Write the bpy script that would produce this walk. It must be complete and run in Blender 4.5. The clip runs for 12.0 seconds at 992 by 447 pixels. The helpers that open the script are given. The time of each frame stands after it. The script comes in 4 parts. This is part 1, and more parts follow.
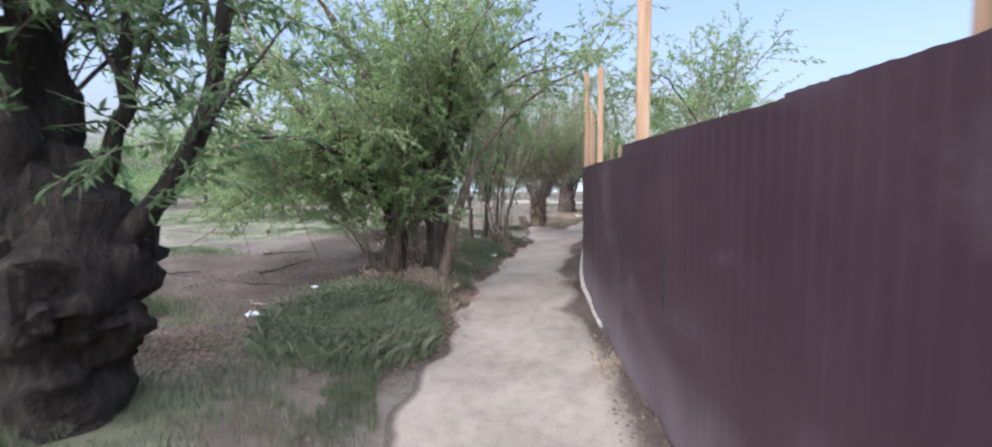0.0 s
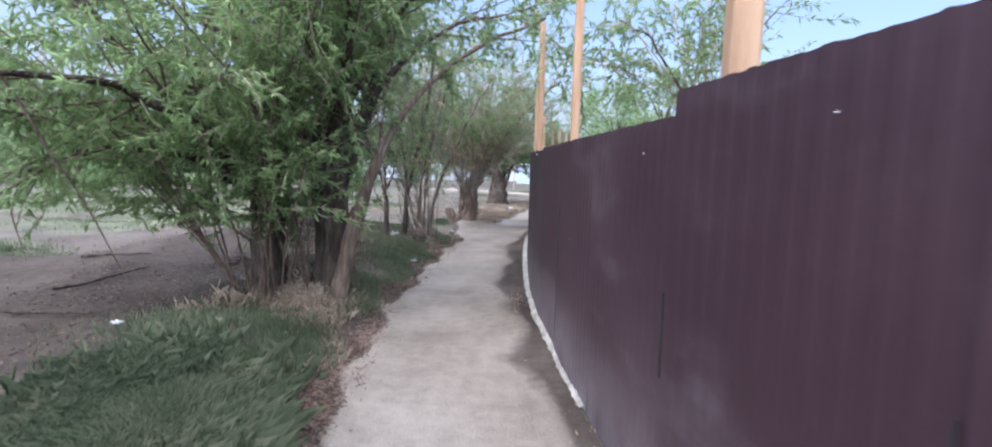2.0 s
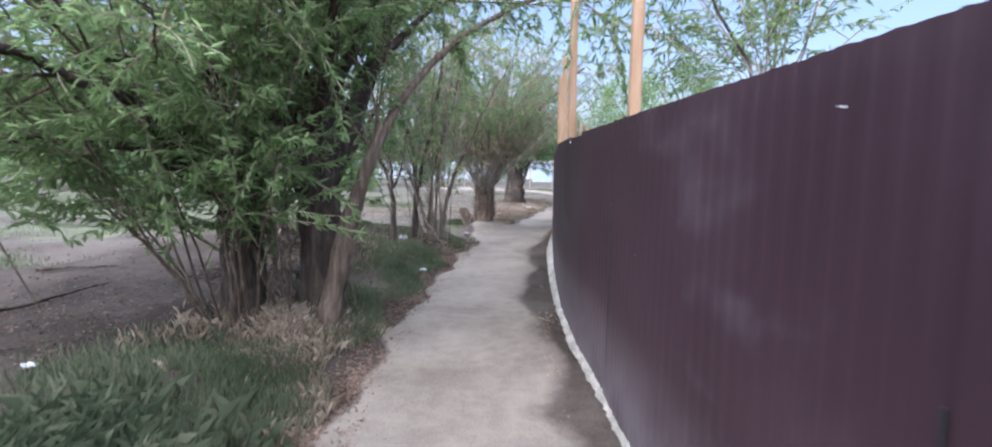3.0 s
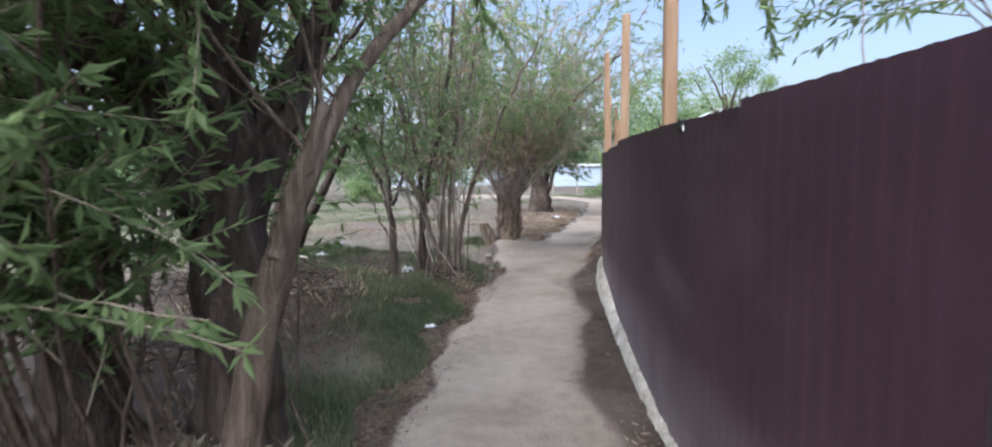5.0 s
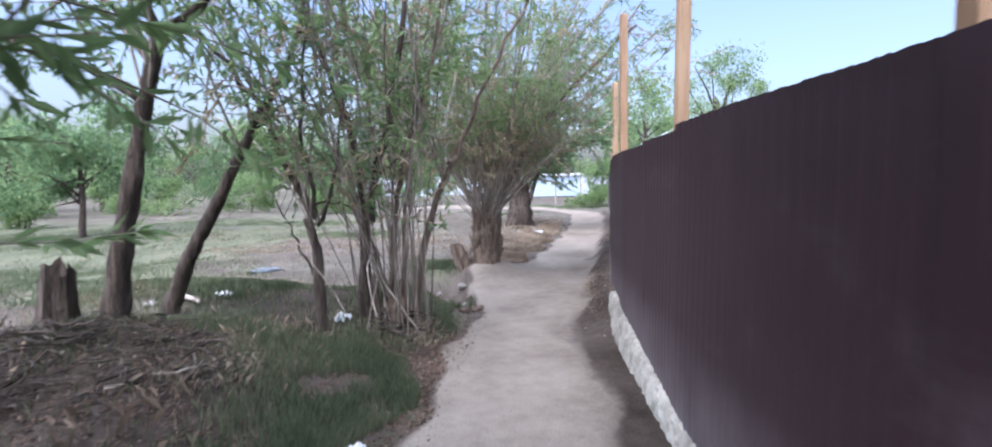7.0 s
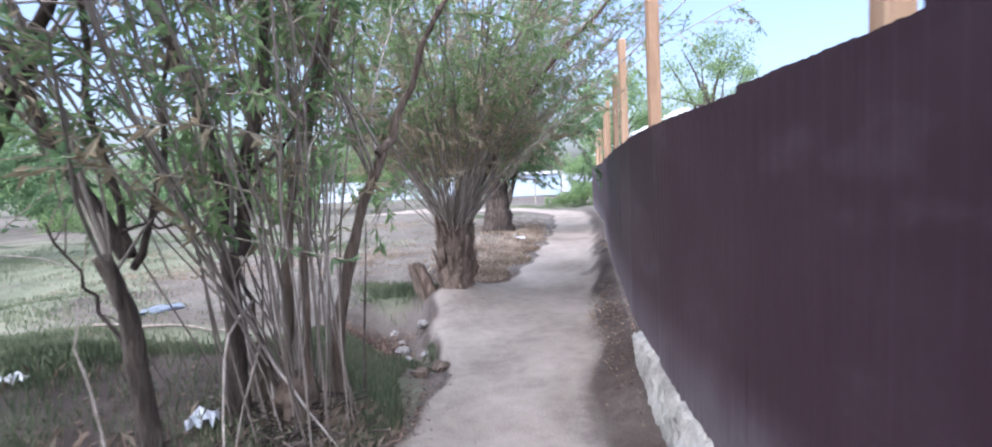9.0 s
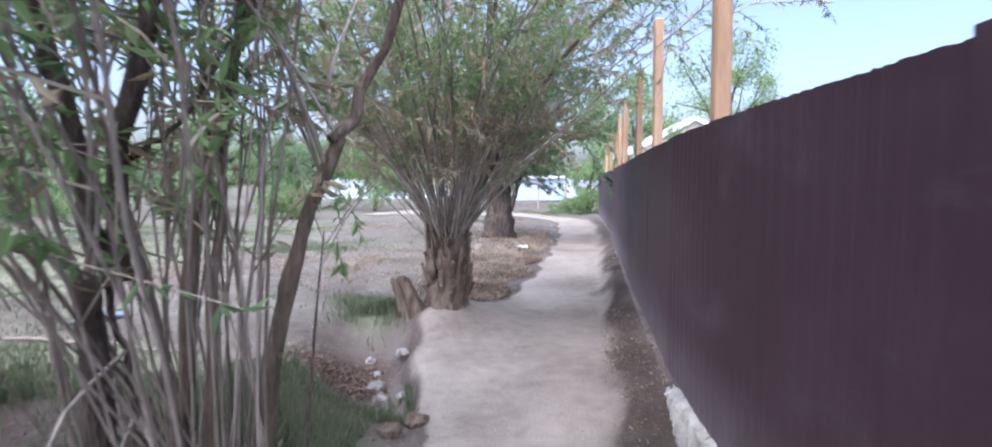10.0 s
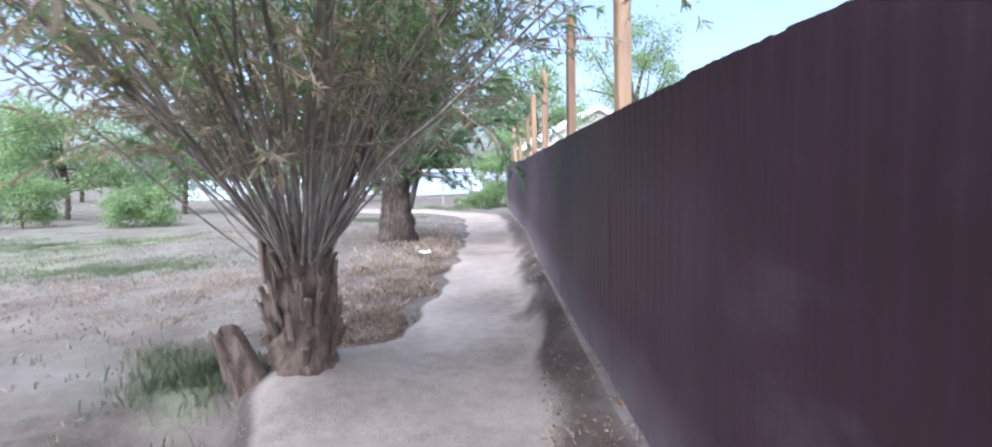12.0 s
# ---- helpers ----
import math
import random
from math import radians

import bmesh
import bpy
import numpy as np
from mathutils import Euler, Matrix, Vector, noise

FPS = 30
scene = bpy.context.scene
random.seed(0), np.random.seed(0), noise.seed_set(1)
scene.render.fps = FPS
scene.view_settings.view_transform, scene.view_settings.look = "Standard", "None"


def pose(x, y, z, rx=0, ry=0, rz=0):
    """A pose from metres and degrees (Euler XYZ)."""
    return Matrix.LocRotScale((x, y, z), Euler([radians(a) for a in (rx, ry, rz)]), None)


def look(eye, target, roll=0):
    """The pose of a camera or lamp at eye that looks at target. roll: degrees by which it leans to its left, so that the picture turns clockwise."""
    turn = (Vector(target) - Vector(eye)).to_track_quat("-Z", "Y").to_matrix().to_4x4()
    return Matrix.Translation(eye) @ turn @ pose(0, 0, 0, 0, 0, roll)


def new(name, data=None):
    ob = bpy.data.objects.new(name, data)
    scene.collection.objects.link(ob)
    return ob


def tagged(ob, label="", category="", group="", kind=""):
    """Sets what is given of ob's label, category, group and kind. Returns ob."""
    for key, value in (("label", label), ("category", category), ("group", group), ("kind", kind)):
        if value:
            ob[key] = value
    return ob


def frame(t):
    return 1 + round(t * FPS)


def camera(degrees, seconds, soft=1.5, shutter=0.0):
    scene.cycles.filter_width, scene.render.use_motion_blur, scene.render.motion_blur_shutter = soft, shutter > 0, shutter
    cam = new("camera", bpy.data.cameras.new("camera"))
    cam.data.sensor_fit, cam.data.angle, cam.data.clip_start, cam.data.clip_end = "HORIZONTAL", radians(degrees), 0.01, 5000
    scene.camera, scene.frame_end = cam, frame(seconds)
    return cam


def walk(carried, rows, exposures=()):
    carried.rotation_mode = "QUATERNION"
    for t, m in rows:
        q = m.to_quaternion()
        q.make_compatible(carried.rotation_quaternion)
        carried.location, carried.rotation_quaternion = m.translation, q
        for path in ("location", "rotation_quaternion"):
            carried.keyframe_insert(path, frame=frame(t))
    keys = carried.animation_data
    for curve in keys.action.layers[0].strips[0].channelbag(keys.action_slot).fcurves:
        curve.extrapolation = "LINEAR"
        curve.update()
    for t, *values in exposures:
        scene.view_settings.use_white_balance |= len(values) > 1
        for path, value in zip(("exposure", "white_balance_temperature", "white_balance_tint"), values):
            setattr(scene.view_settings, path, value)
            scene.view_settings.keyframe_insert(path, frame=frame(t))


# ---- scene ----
cam = camera(85.9, 12.0, soft=2.0, shutter=0.45)
METRES, EYE, TILT, LEAN, TURN = 12.0, 1.5, 0.0, 0.0, 12.3
ROWS = [
    (0.0, 0.0, 0.0, 0.0, -0.05, -4.77, 0.62),
    (0.5, -0.0008, 0.0486, -0.001, -1.63, -4.91, 0.71),
    (1.0, 0.0015, 0.0939, -0.0017, -7.72, -5.39, -0.34),
    (1.5, 0.0052, 0.139, -0.0013, -7.83, -5.91, -1.75),
    (2.0, 0.0049, 0.1788, -0.0035, -7.91, -6.02, -1.48),
    (2.5, 0.0076, 0.2236, -0.0062, -7.45, -6.13, -0.98),
    (3.0, 0.01, 0.2673, -0.0085, -6.4, -6.2, -0.76),
    (5.0, 0.0172, 0.4452, -0.0063, -4.47, -5.65, 1.03),
    (5.5, 0.0171, 0.4891, -0.0087, -4.52, -4.16, 1.46),
    (6.0, 0.0201, 0.529, -0.0113, -4.6, -4.36, 1.38),
    (6.5, 0.0252, 0.5722, -0.0095, -4.86, -4.5, 1.19),
    (7.0, 0.0296, 0.6144, -0.0099, -7.26, -4.65, 0.84),
    (9.0, 0.0579, 0.7721, -0.0127, -9.69, -4.64, 2.75),
    (9.5, 0.0636, 0.8095, -0.0124, -9.67, -4.33, 2.25),
    (10.0, 0.0711, 0.848, -0.0119, -9.4, -4.34, 0.28),
    (10.5, 0.0786, 0.8837, -0.0136, -10.17, -4.43, 0.13),
    (11.0, 0.0897, 0.9205, -0.013, -14.99, -4.91, -0.48),
    (11.5, 0.1007, 0.9546, -0.0124, -17.88, -4.97, 1.01),
    (12.0, 0.1099, 0.9891, -0.0137, -19.58, -5.2, 1.72),
]
walk(cam, [(t, pose(0, 0, EYE, TILT, LEAN, TURN) @ pose(METRES * x, METRES * y, METRES * z, 90 + pitch, roll, yaw)) for t, x, y, z, yaw, pitch, roll in ROWS],
     exposures=[(0.0, 2.1, 6080, 17), (2.5, 2.18, 5730, 17), (5.0, 2.05, 6080, 16), (6.0, 2.14, 6000, 17), (7.0, 2.26, 5760, 19), (9.0, 2.42, 5720, 20), (10.5, 2.38, 5700, 22), (12.0, 2.5, 5660, 19)])

# ---- world and light ----
world = bpy.data.worlds.new("world")
scene.world = world
world.use_nodes = True
wn = world.node_tree
sky = wn.nodes.new("ShaderNodeTexSky")
sky.sky_type = "NISHITA"
sky.sun_disc = False
sky.sun_elevation = radians(56)
sky.sun_rotation = radians(206)
sky.air_density, sky.dust_density, sky.ozone_density = 1.0, 5.0, 1.0
wn.links.new(sky.outputs[0], wn.nodes["Background"].inputs[0])
wn.nodes["Background"].inputs[1].default_value = 0.076
sun_data = bpy.data.lights.new("sun", "SUN")
sun_data.energy, sun_data.angle, sun_data.color = 2.9, radians(120), (0.86, 0.95, 1.0)
sun = new("sun", sun_data)
sun.matrix_world = look((-7, -14, 23), (0, 0, 0))


# ---- materials ----
def mat(name, colours, scale=6.0, fine=60.0, rough=0.9, bump=0.3, island=0.0, obj=0.0, spec=0.3, metal=0.0, translucent=0.0, detail=6.0, stretch=(1, 1, 1), bump_dist=0.02):
    """A procedural material: broad and fine noise between colours, bump, and variation by piece."""
    m = bpy.data.materials.new(name)
    m.use_nodes = True
    n, l = m.node_tree.nodes, m.node_tree.links
    b = n["Principled BSDF"]
    b.inputs["Roughness"].default_value, b.inputs["Metallic"].default_value = rough, metal
    b.inputs["Specular IOR Level"].default_value = spec
    tc = n.new("ShaderNodeTexCoord")
    mp = n.new("ShaderNodeMapping")
    mp.inputs["Scale"].default_value = stretch
    l.new(tc.outputs["Object"], mp.inputs[0])
    a, f = n.new("ShaderNodeTexNoise"), n.new("ShaderNodeTexNoise")
    a.inputs["Scale"].default_value, a.inputs["Detail"].default_value = scale, detail
    f.inputs["Scale"].default_value, f.inputs["Detail"].default_value = fine, 3
    l.new(mp.outputs[0], a.inputs[0]), l.new(mp.outputs[0], f.inputs[0])
    add = n.new("ShaderNodeMath")
    add.operation = "MULTIPLY_ADD"
    add.inputs[1].default_value = 0.35
    l.new(f.outputs[0], add.inputs[0]), l.new(a.outputs[0], add.inputs[2])
    last = add.outputs[0]
    if island or obj:
        g = n.new("ShaderNodeNewGeometry" if island else "ShaderNodeObjectInfo")
        k = n.new("ShaderNodeMath")
        k.operation, k.inputs[1].default_value = "MULTIPLY_ADD", island or obj
        l.new(g.outputs["Random Per Island" if island else "Random"], k.inputs[0]), l.new(last, k.inputs[2])
        sub = n.new("ShaderNodeMath")
        sub.operation, sub.inputs[1].default_value = "SUBTRACT", (island or obj) / 2
        l.new(k.outputs[0], sub.inputs[0])
        last = sub.outputs[0]
    r = n.new("ShaderNodeValToRGB")
    lo, hi = 0.42, 0.95
    while len(r.color_ramp.elements) < len(colours):
        r.color_ramp.elements.new(0.5)
    for i, c in enumerate(colours):
        r.color_ramp.elements[i].position = lo + (hi - lo) * i / max(1, len(colours) - 1)
        r.color_ramp.elements[i].color = (*c, 1)
    l.new(last, r.inputs[0])
    l.new(r.outputs[0], b.inputs["Base Color"])
    if bump:
        bp = n.new("ShaderNodeBump")
        bp.inputs["Strength"].default_value, bp.inputs["Distance"].default_value = bump, bump_dist
        l.new(last, bp.inputs["Height"]), l.new(bp.outputs[0], b.inputs["Normal"])
    if translucent:
        t = n.new("ShaderNodeBsdfTranslucent")
        mix = n.new("ShaderNodeMixShader")
        mix.inputs[0].default_value = translucent
        l.new(r.outputs[0], t.inputs[0]), l.new(b.outputs[0], mix.inputs[1]), l.new(t.outputs[0], mix.inputs[2])
        l.new(mix.outputs[0], n["Material Output"].inputs[0])
    return m


SAND = ((0.12, 0.0992, 0.0802), (0.18, 0.152, 0.126), (0.239, 0.205, 0.172))
SOIL = ((0.0432, 0.0335, 0.0265), (0.0781, 0.0634, 0.053), (0.118, 0.101, 0.0878))
PALE_EARTH = ((0.0585, 0.0502, 0.041), (0.086, 0.0757, 0.0627), (0.117, 0.105, 0.089))
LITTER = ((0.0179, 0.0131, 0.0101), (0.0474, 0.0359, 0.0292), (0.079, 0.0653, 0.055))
TURF = ((0.0442, 0.0476, 0.0281), (0.0816, 0.0867, 0.0544), (0.132, 0.128, 0.0867))


def ground_material(name, zones):
    """Earth in several zones, mixed by the mesh's colour attribute 'zone' and broken up by noise."""
    m = bpy.data.materials.new(name)
    m.use_nodes = True
    n, l = m.node_tree.nodes, m.node_tree.links
    b = n["Principled BSDF"]
    b.inputs["Roughness"].default_value, b.inputs["Specular IOR Level"].default_value = 0.95, 0.15
    tc = n.new("ShaderNodeTexCoord")
    big, small, grit = (n.new("ShaderNodeTexNoise") for _ in range(3))
    for tex, s, d in ((big, 1.1, 8), (small, 9.0, 6), (grit, 70.0, 4)):
        tex.inputs["Scale"].default_value, tex.inputs["Detail"].default_value = s, d
        l.new(tc.outputs["Object"], tex.inputs[0])
    s1 = n.new("ShaderNodeMath")
    s1.operation, s1.inputs[1].default_value = "MULTIPLY_ADD", 0.5
    l.new(small.outputs[0], s1.inputs[0]), l.new(big.outputs[0], s1.inputs[2])
    s2 = n.new("ShaderNodeMath")
    s2.operation, s2.inputs[1].default_value = "MULTIPLY_ADD", 0.5
    l.new(grit.outputs[0], s2.inputs[0]), l.new(s1.outputs[0], s2.inputs[2])
    at = n.new("ShaderNodeAttribute")
    at.attribute_name = "zone"
    sep = n.new("ShaderNodeSeparateColor")
    l.new(at.outputs["Color"], sep.inputs[0])
    out = None
    for i, colours in enumerate(zones):
        r = n.new("ShaderNodeValToRGB")
        r.color_ramp.elements.new(0.5)
        for k, c in enumerate(colours):
            r.color_ramp.elements[k].position, r.color_ramp.elements[k].color = (0.72, 1.0, 1.3)[k] - 0.28, (*c, 1)
        sc = n.new("ShaderNodeMath")
        sc.operation, sc.inputs[1].default_value = "SUBTRACT", 0.28
        l.new(s2.outputs[0], sc.inputs[0]), l.new(sc.outputs[0], r.inputs[0])
        if out is None:
            out = r.outputs[0]
            continue
        w = n.new("ShaderNodeMath")
        w.operation, w.inputs[1].default_value = "MULTIPLY_ADD", 1.0
        l.new(s1.outputs[0], w.inputs[0]), l.new(sep.outputs[i - 1], w.inputs[2])
        e = n.new("ShaderNodeMapRange")
        e.inputs["From Min"].default_value, e.inputs["From Max"].default_value = 1.05, 1.4
        l.new(w.outputs[0], e.inputs[0])
        mx = n.new("ShaderNodeMix")
        mx.data_type = "RGBA"
        l.new(e.outputs[0], mx.inputs[0]), l.new(out, mx.inputs[6]), l.new(r.outputs[0], mx.inputs[7])
        out = mx.outputs[2]
    l.new(out, b.inputs["Base Color"])
    bp = n.new("ShaderNodeBump")
    bp.inputs["Strength"].default_value, bp.inputs["Distance"].default_value = 0.6, 0.03
    l.new(s2.outputs[0], bp.inputs["Height"]), l.new(bp.outputs[0], b.inputs["Normal"])
    return m


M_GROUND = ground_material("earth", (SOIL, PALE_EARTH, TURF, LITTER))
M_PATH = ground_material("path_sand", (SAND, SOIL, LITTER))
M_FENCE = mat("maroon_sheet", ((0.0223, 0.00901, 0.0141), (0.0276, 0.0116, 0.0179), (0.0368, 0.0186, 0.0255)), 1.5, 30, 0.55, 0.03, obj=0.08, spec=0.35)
# pale dust smears and scuffs on the sheets
n, l = M_FENCE.node_tree.nodes, M_FENCE.node_tree.links
tc, mp, tex, rr, mx = n.new("ShaderNodeTexCoord"), n.new("ShaderNodeMapping"), n.new("ShaderNodeTexNoise"), n.new("ShaderNodeMapRange"), n.new("ShaderNodeMix")
mp.inputs["Scale"].default_value = (1, 0.8, 2.0)
tex.inputs["Scale"].default_value, tex.inputs["Detail"].default_value, tex.inputs["Roughness"].default_value = 1.1, 9, 0.65
rr.inputs["From Min"].default_value, rr.inputs["From Max"].default_value, rr.inputs["To Max"].default_value = 0.56, 0.74, 0.5
mx.data_type, mx.inputs[7].default_value = "RGBA", (0.095, 0.075, 0.088, 1)
old = n["Principled BSDF"].inputs["Base Color"].links[0].from_socket
l.new(tc.outputs["Object"], mp.inputs[0]), l.new(mp.outputs[0], tex.inputs[0]), l.new(tex.outputs[0], rr.inputs[0]), l.new(rr.outputs[0], mx.inputs[0])
l.new(old, mx.inputs[6]), l.new(mx.outputs[2], n["Principled BSDF"].inputs["Base Color"])
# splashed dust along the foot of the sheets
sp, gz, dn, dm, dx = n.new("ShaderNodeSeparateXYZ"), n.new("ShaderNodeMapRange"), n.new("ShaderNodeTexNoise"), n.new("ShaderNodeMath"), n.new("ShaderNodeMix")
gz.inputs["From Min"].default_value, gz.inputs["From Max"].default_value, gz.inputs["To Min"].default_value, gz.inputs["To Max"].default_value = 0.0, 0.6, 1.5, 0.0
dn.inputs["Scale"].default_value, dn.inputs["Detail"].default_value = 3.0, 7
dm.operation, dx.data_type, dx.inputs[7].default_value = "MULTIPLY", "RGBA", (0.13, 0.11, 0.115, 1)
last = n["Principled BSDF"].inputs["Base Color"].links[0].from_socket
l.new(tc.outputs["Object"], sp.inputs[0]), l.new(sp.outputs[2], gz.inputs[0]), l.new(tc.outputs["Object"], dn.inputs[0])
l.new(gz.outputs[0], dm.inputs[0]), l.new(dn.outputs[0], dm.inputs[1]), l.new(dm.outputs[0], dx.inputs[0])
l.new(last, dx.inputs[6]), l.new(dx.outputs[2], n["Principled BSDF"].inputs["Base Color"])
M_CONCRETE = mat("pale_concrete", ((0.141, 0.13, 0.112), (0.239, 0.222, 0.194), (0.338, 0.32, 0.282)), 7, 70, 0.95, 0.7, obj=0.2)
M_POLE = mat("ochre_timber", ((0.18, 0.1062, 0.0612), (0.27, 0.1665, 0.099), (0.342, 0.2295, 0.144)), 3, 40, 0.75, 0.25, obj=0.3, stretch=(6, 6, 0.6))
M_BARK = mat("dark_bark", ((0.0243, 0.01755, 0.0135), (0.06075, 0.04455, 0.0351), (0.135, 0.1053, 0.0837)), 7, 45, 0.95, 1.0, stretch=(3, 3, 0.5), bump_dist=0.06)
M_BARK_OLD = mat("blackish_bark", ((0.010, 0.008, 0.007), (0.026, 0.020, 0.016), (0.058, 0.045, 0.036)), 7, 45, 0.97, 1.0, stretch=(3, 3, 0.5), bump_dist=0.08)
M_BARK_RED = mat("brown_bark", ((0.05, 0.034, 0.025), (0.115, 0.082, 0.060), (0.20, 0.152, 0.118)), 7, 45, 0.92, 1.0, stretch=(3, 3, 0.5), bump_dist=0.06)
M_STEM = mat("grey_stems", ((0.11, 0.09, 0.072), (0.205, 0.172, 0.142), (0.33, 0.285, 0.245)), 5, 40, 0.85, 0.3, obj=0.3, stretch=(3, 3, 0.6))
M_SHOOT = mat("brown_shoots", ((0.085, 0.066, 0.052), (0.15, 0.12, 0.098), (0.24, 0.2, 0.168)), 5, 40, 0.88, 0.3, obj=0.5, stretch=(3, 3, 0.6))
M_TWIG = mat("twigs", ((0.15, 0.125, 0.09), (0.30, 0.25, 0.185)), 5, 30, 0.9, 0.0, island=0.3)
M_LEAF = mat("willow_leaves", ((0.11, 0.165, 0.066), (0.185, 0.265, 0.110), (0.27, 0.35, 0.165)), 0.9, 9, 0.6, 0, island=0.5, translucent=0.7, detail=2)
M_LEAF_DARK = mat("dark_green_leaves", ((0.077, 0.132, 0.062), (0.138, 0.216, 0.102), (0.205, 0.285, 0.145)), 0.9, 9, 0.6, 0, island=0.5, translucent=0.7, detail=2)
M_LEAF_DRY = mat("dry_leaves", ((0.207, 0.161, 0.103), (0.333, 0.27, 0.178), (0.448, 0.374, 0.259)), 0.9, 9, 0.8, 0, island=0.5, translucent=0.7, detail=2)
M_GRASS = mat("green_grass", ((0.0619, 0.0814, 0.0437), (0.119, 0.143, 0.0805), (0.192, 0.196, 0.124)), 1.5, 8, 0.7, 0, island=0.5, translucent=0.35, detail=2)
M_STRAW = mat("dry_grass", ((0.16, 0.115, 0.08), (0.27, 0.205, 0.15), (0.38, 0.315, 0.24)), 1.5, 8, 0.85, 0, island=0.5, translucent=0.25, detail=2)
M_STONE = mat("pale_stone", ((0.10, 0.09, 0.08), (0.19, 0.175, 0.16), (0.29, 0.27, 0.25)), 6, 50, 0.95, 0.6, obj=0.3)
M_RAG = mat("white_plastic", ((0.396, 0.403, 0.418), (0.518, 0.526, 0.54), (0.59, 0.59, 0.605)), 8, 60, 0.5, 0.2)
M_BLACK = mat("black_rubber", ((0.012, 0.012, 0.013), (0.025, 0.025, 0.027)), 8, 60, 0.6, 0.1)
M_ROOF = mat("pale_roof", ((0.34, 0.35, 0.37), (0.44, 0.455, 0.48), (0.52, 0.535, 0.56)), 2, 20, 0.6, 0.1)
M_FAR_WALL = mat("whitewash", ((0.24, 0.26, 0.29), (0.32, 0.345, 0.385), (0.38, 0.41, 0.45)), 2, 20, 0.9, 0.1)
M_WALL = mat("pale_plaster", ((0.42, 0.38, 0.33), (0.55, 0.50, 0.44)), 2, 20, 0.9, 0.1)
M_WOOD = mat("grey_wood", ((0.16, 0.13, 0.10), (0.30, 0.26, 0.21)), 4, 40, 0.9, 0.3, stretch=(5, 5, 0.7))
M_BLUE = mat("pale_blue_paint", ((0.25, 0.32, 0.40), (0.34, 0.41, 0.48)), 2, 20, 0.7, 0.1)
M_TARP = mat("grey_blue_sheet", ((0.064, 0.075, 0.091), (0.096, 0.112, 0.133), (0.136, 0.15, 0.168)), 5, 40, 0.6, 0.3)
M_GLASS = mat("dark_window", ((0.03, 0.035, 0.04), (0.05, 0.055, 0.06)), 2, 9, 0.1, 0)


# ---- building helpers ----
def mesh_from(name, verts, faces, material, smooth=False):
    """A mesh from an array of corners and an array of faces with equal corner counts."""
    v, f = np.asarray(verts, dtype=np.float32), np.asarray(faces, dtype=np.int32)
    me = bpy.data.meshes.new(name)
    k = f.shape[1]
    me.vertices.add(len(v)), me.loops.add(f.size), me.polygons.add(len(f))
    me.vertices.foreach_set("co", v.ravel())
    me.loops.foreach_set("vertex_index", f.ravel())
    me.polygons.foreach_set("loop_start", np.arange(0, f.size, k, dtype=np.int32))
    me.polygons.foreach_set("use_smooth", np.full(len(f), smooth))
    me.update(calc_edges=True)
    me.materials.append(material)
    return me


def put(name, me, parent=None, label="", kind=""):
    ob = new(name, me)
    if parent is not None:
        ob.parent = parent
    return tagged(ob, label, kind=kind)


def part(name, bm, material, parent, label=""):
    """Links a bmesh as one mesh object under a thing or a part."""
    me = bpy.data.meshes.new(name)
    bm.to_mesh(me)
    bm.free()
    me.materials.append(material)
    return put(name, me, parent, label)


def box(size, at=(0, 0, 0), bevel=0.0, bm=None):
    bm = bm or bmesh.new()
    made = bmesh.ops.create_cube(bm, size=1, matrix=Matrix.Translation(at) @ Matrix.Diagonal((*size, 1)))
    if bevel:
        edges = list({e for v in made["verts"] for e in v.link_edges})
        bmesh.ops.bevel(bm, geom=edges, offset=bevel, segments=1, affect="EDGES")
    return bm


def tube(pts, radii, sides=6, rough=0.0, rng=None):
    """A tapering tube along points, closed at its tip. Returns corners and quads."""
    p = np.asarray(pts, float)
    t = np.gradient(p, axis=0)
    t /= np.linalg.norm(t, axis=1, keepdims=True) + 1e-9
    ref = np.where(np.abs(t[:, 2:3]) > 0.9, np.array([[1.0, 0, 0]]), np.array([[0, 0, 1.0]]))
    if np.abs(t[:, 2]).max() > 0.9:
        ref = np.tile(np.array([[0.97, 0.21, 0.1]]), (len(p), 1))
    u = np.cross(t, ref)
    u /= np.linalg.norm(u, axis=1, keepdims=True) + 1e-9
    w = np.cross(t, u)
    a = np.linspace(0, 2 * np.pi, sides, endpoint=False)
    r = np.asarray(radii, float)[:, None] * np.ones(sides)
    if rough:
        r = r * (1 + rough * rng.uniform(-1, 1, r.shape))
    v = p[:, None, :] + r[..., None] * (np.cos(a)[None, :, None] * u[:, None, :] + np.sin(a)[None, :, None] * w[:, None, :])
    i, j = np.meshgrid(np.arange(len(p) - 1), np.arange(sides), indexing="ij")
    k = (j + 1) % sides
    f = np.stack([i * sides + j, i * sides + k, (i + 1) * sides + k, (i + 1) * sides + j], -1).reshape(-1, 4)
    return v.reshape(-1, 3), f


def join(pieces):
    vs, fs, n = [], [], 0
    for v, f in pieces:
        vs.append(v), fs.append(f + n)
        n += len(v)
    return np.concatenate(vs), np.concatenate(fs)


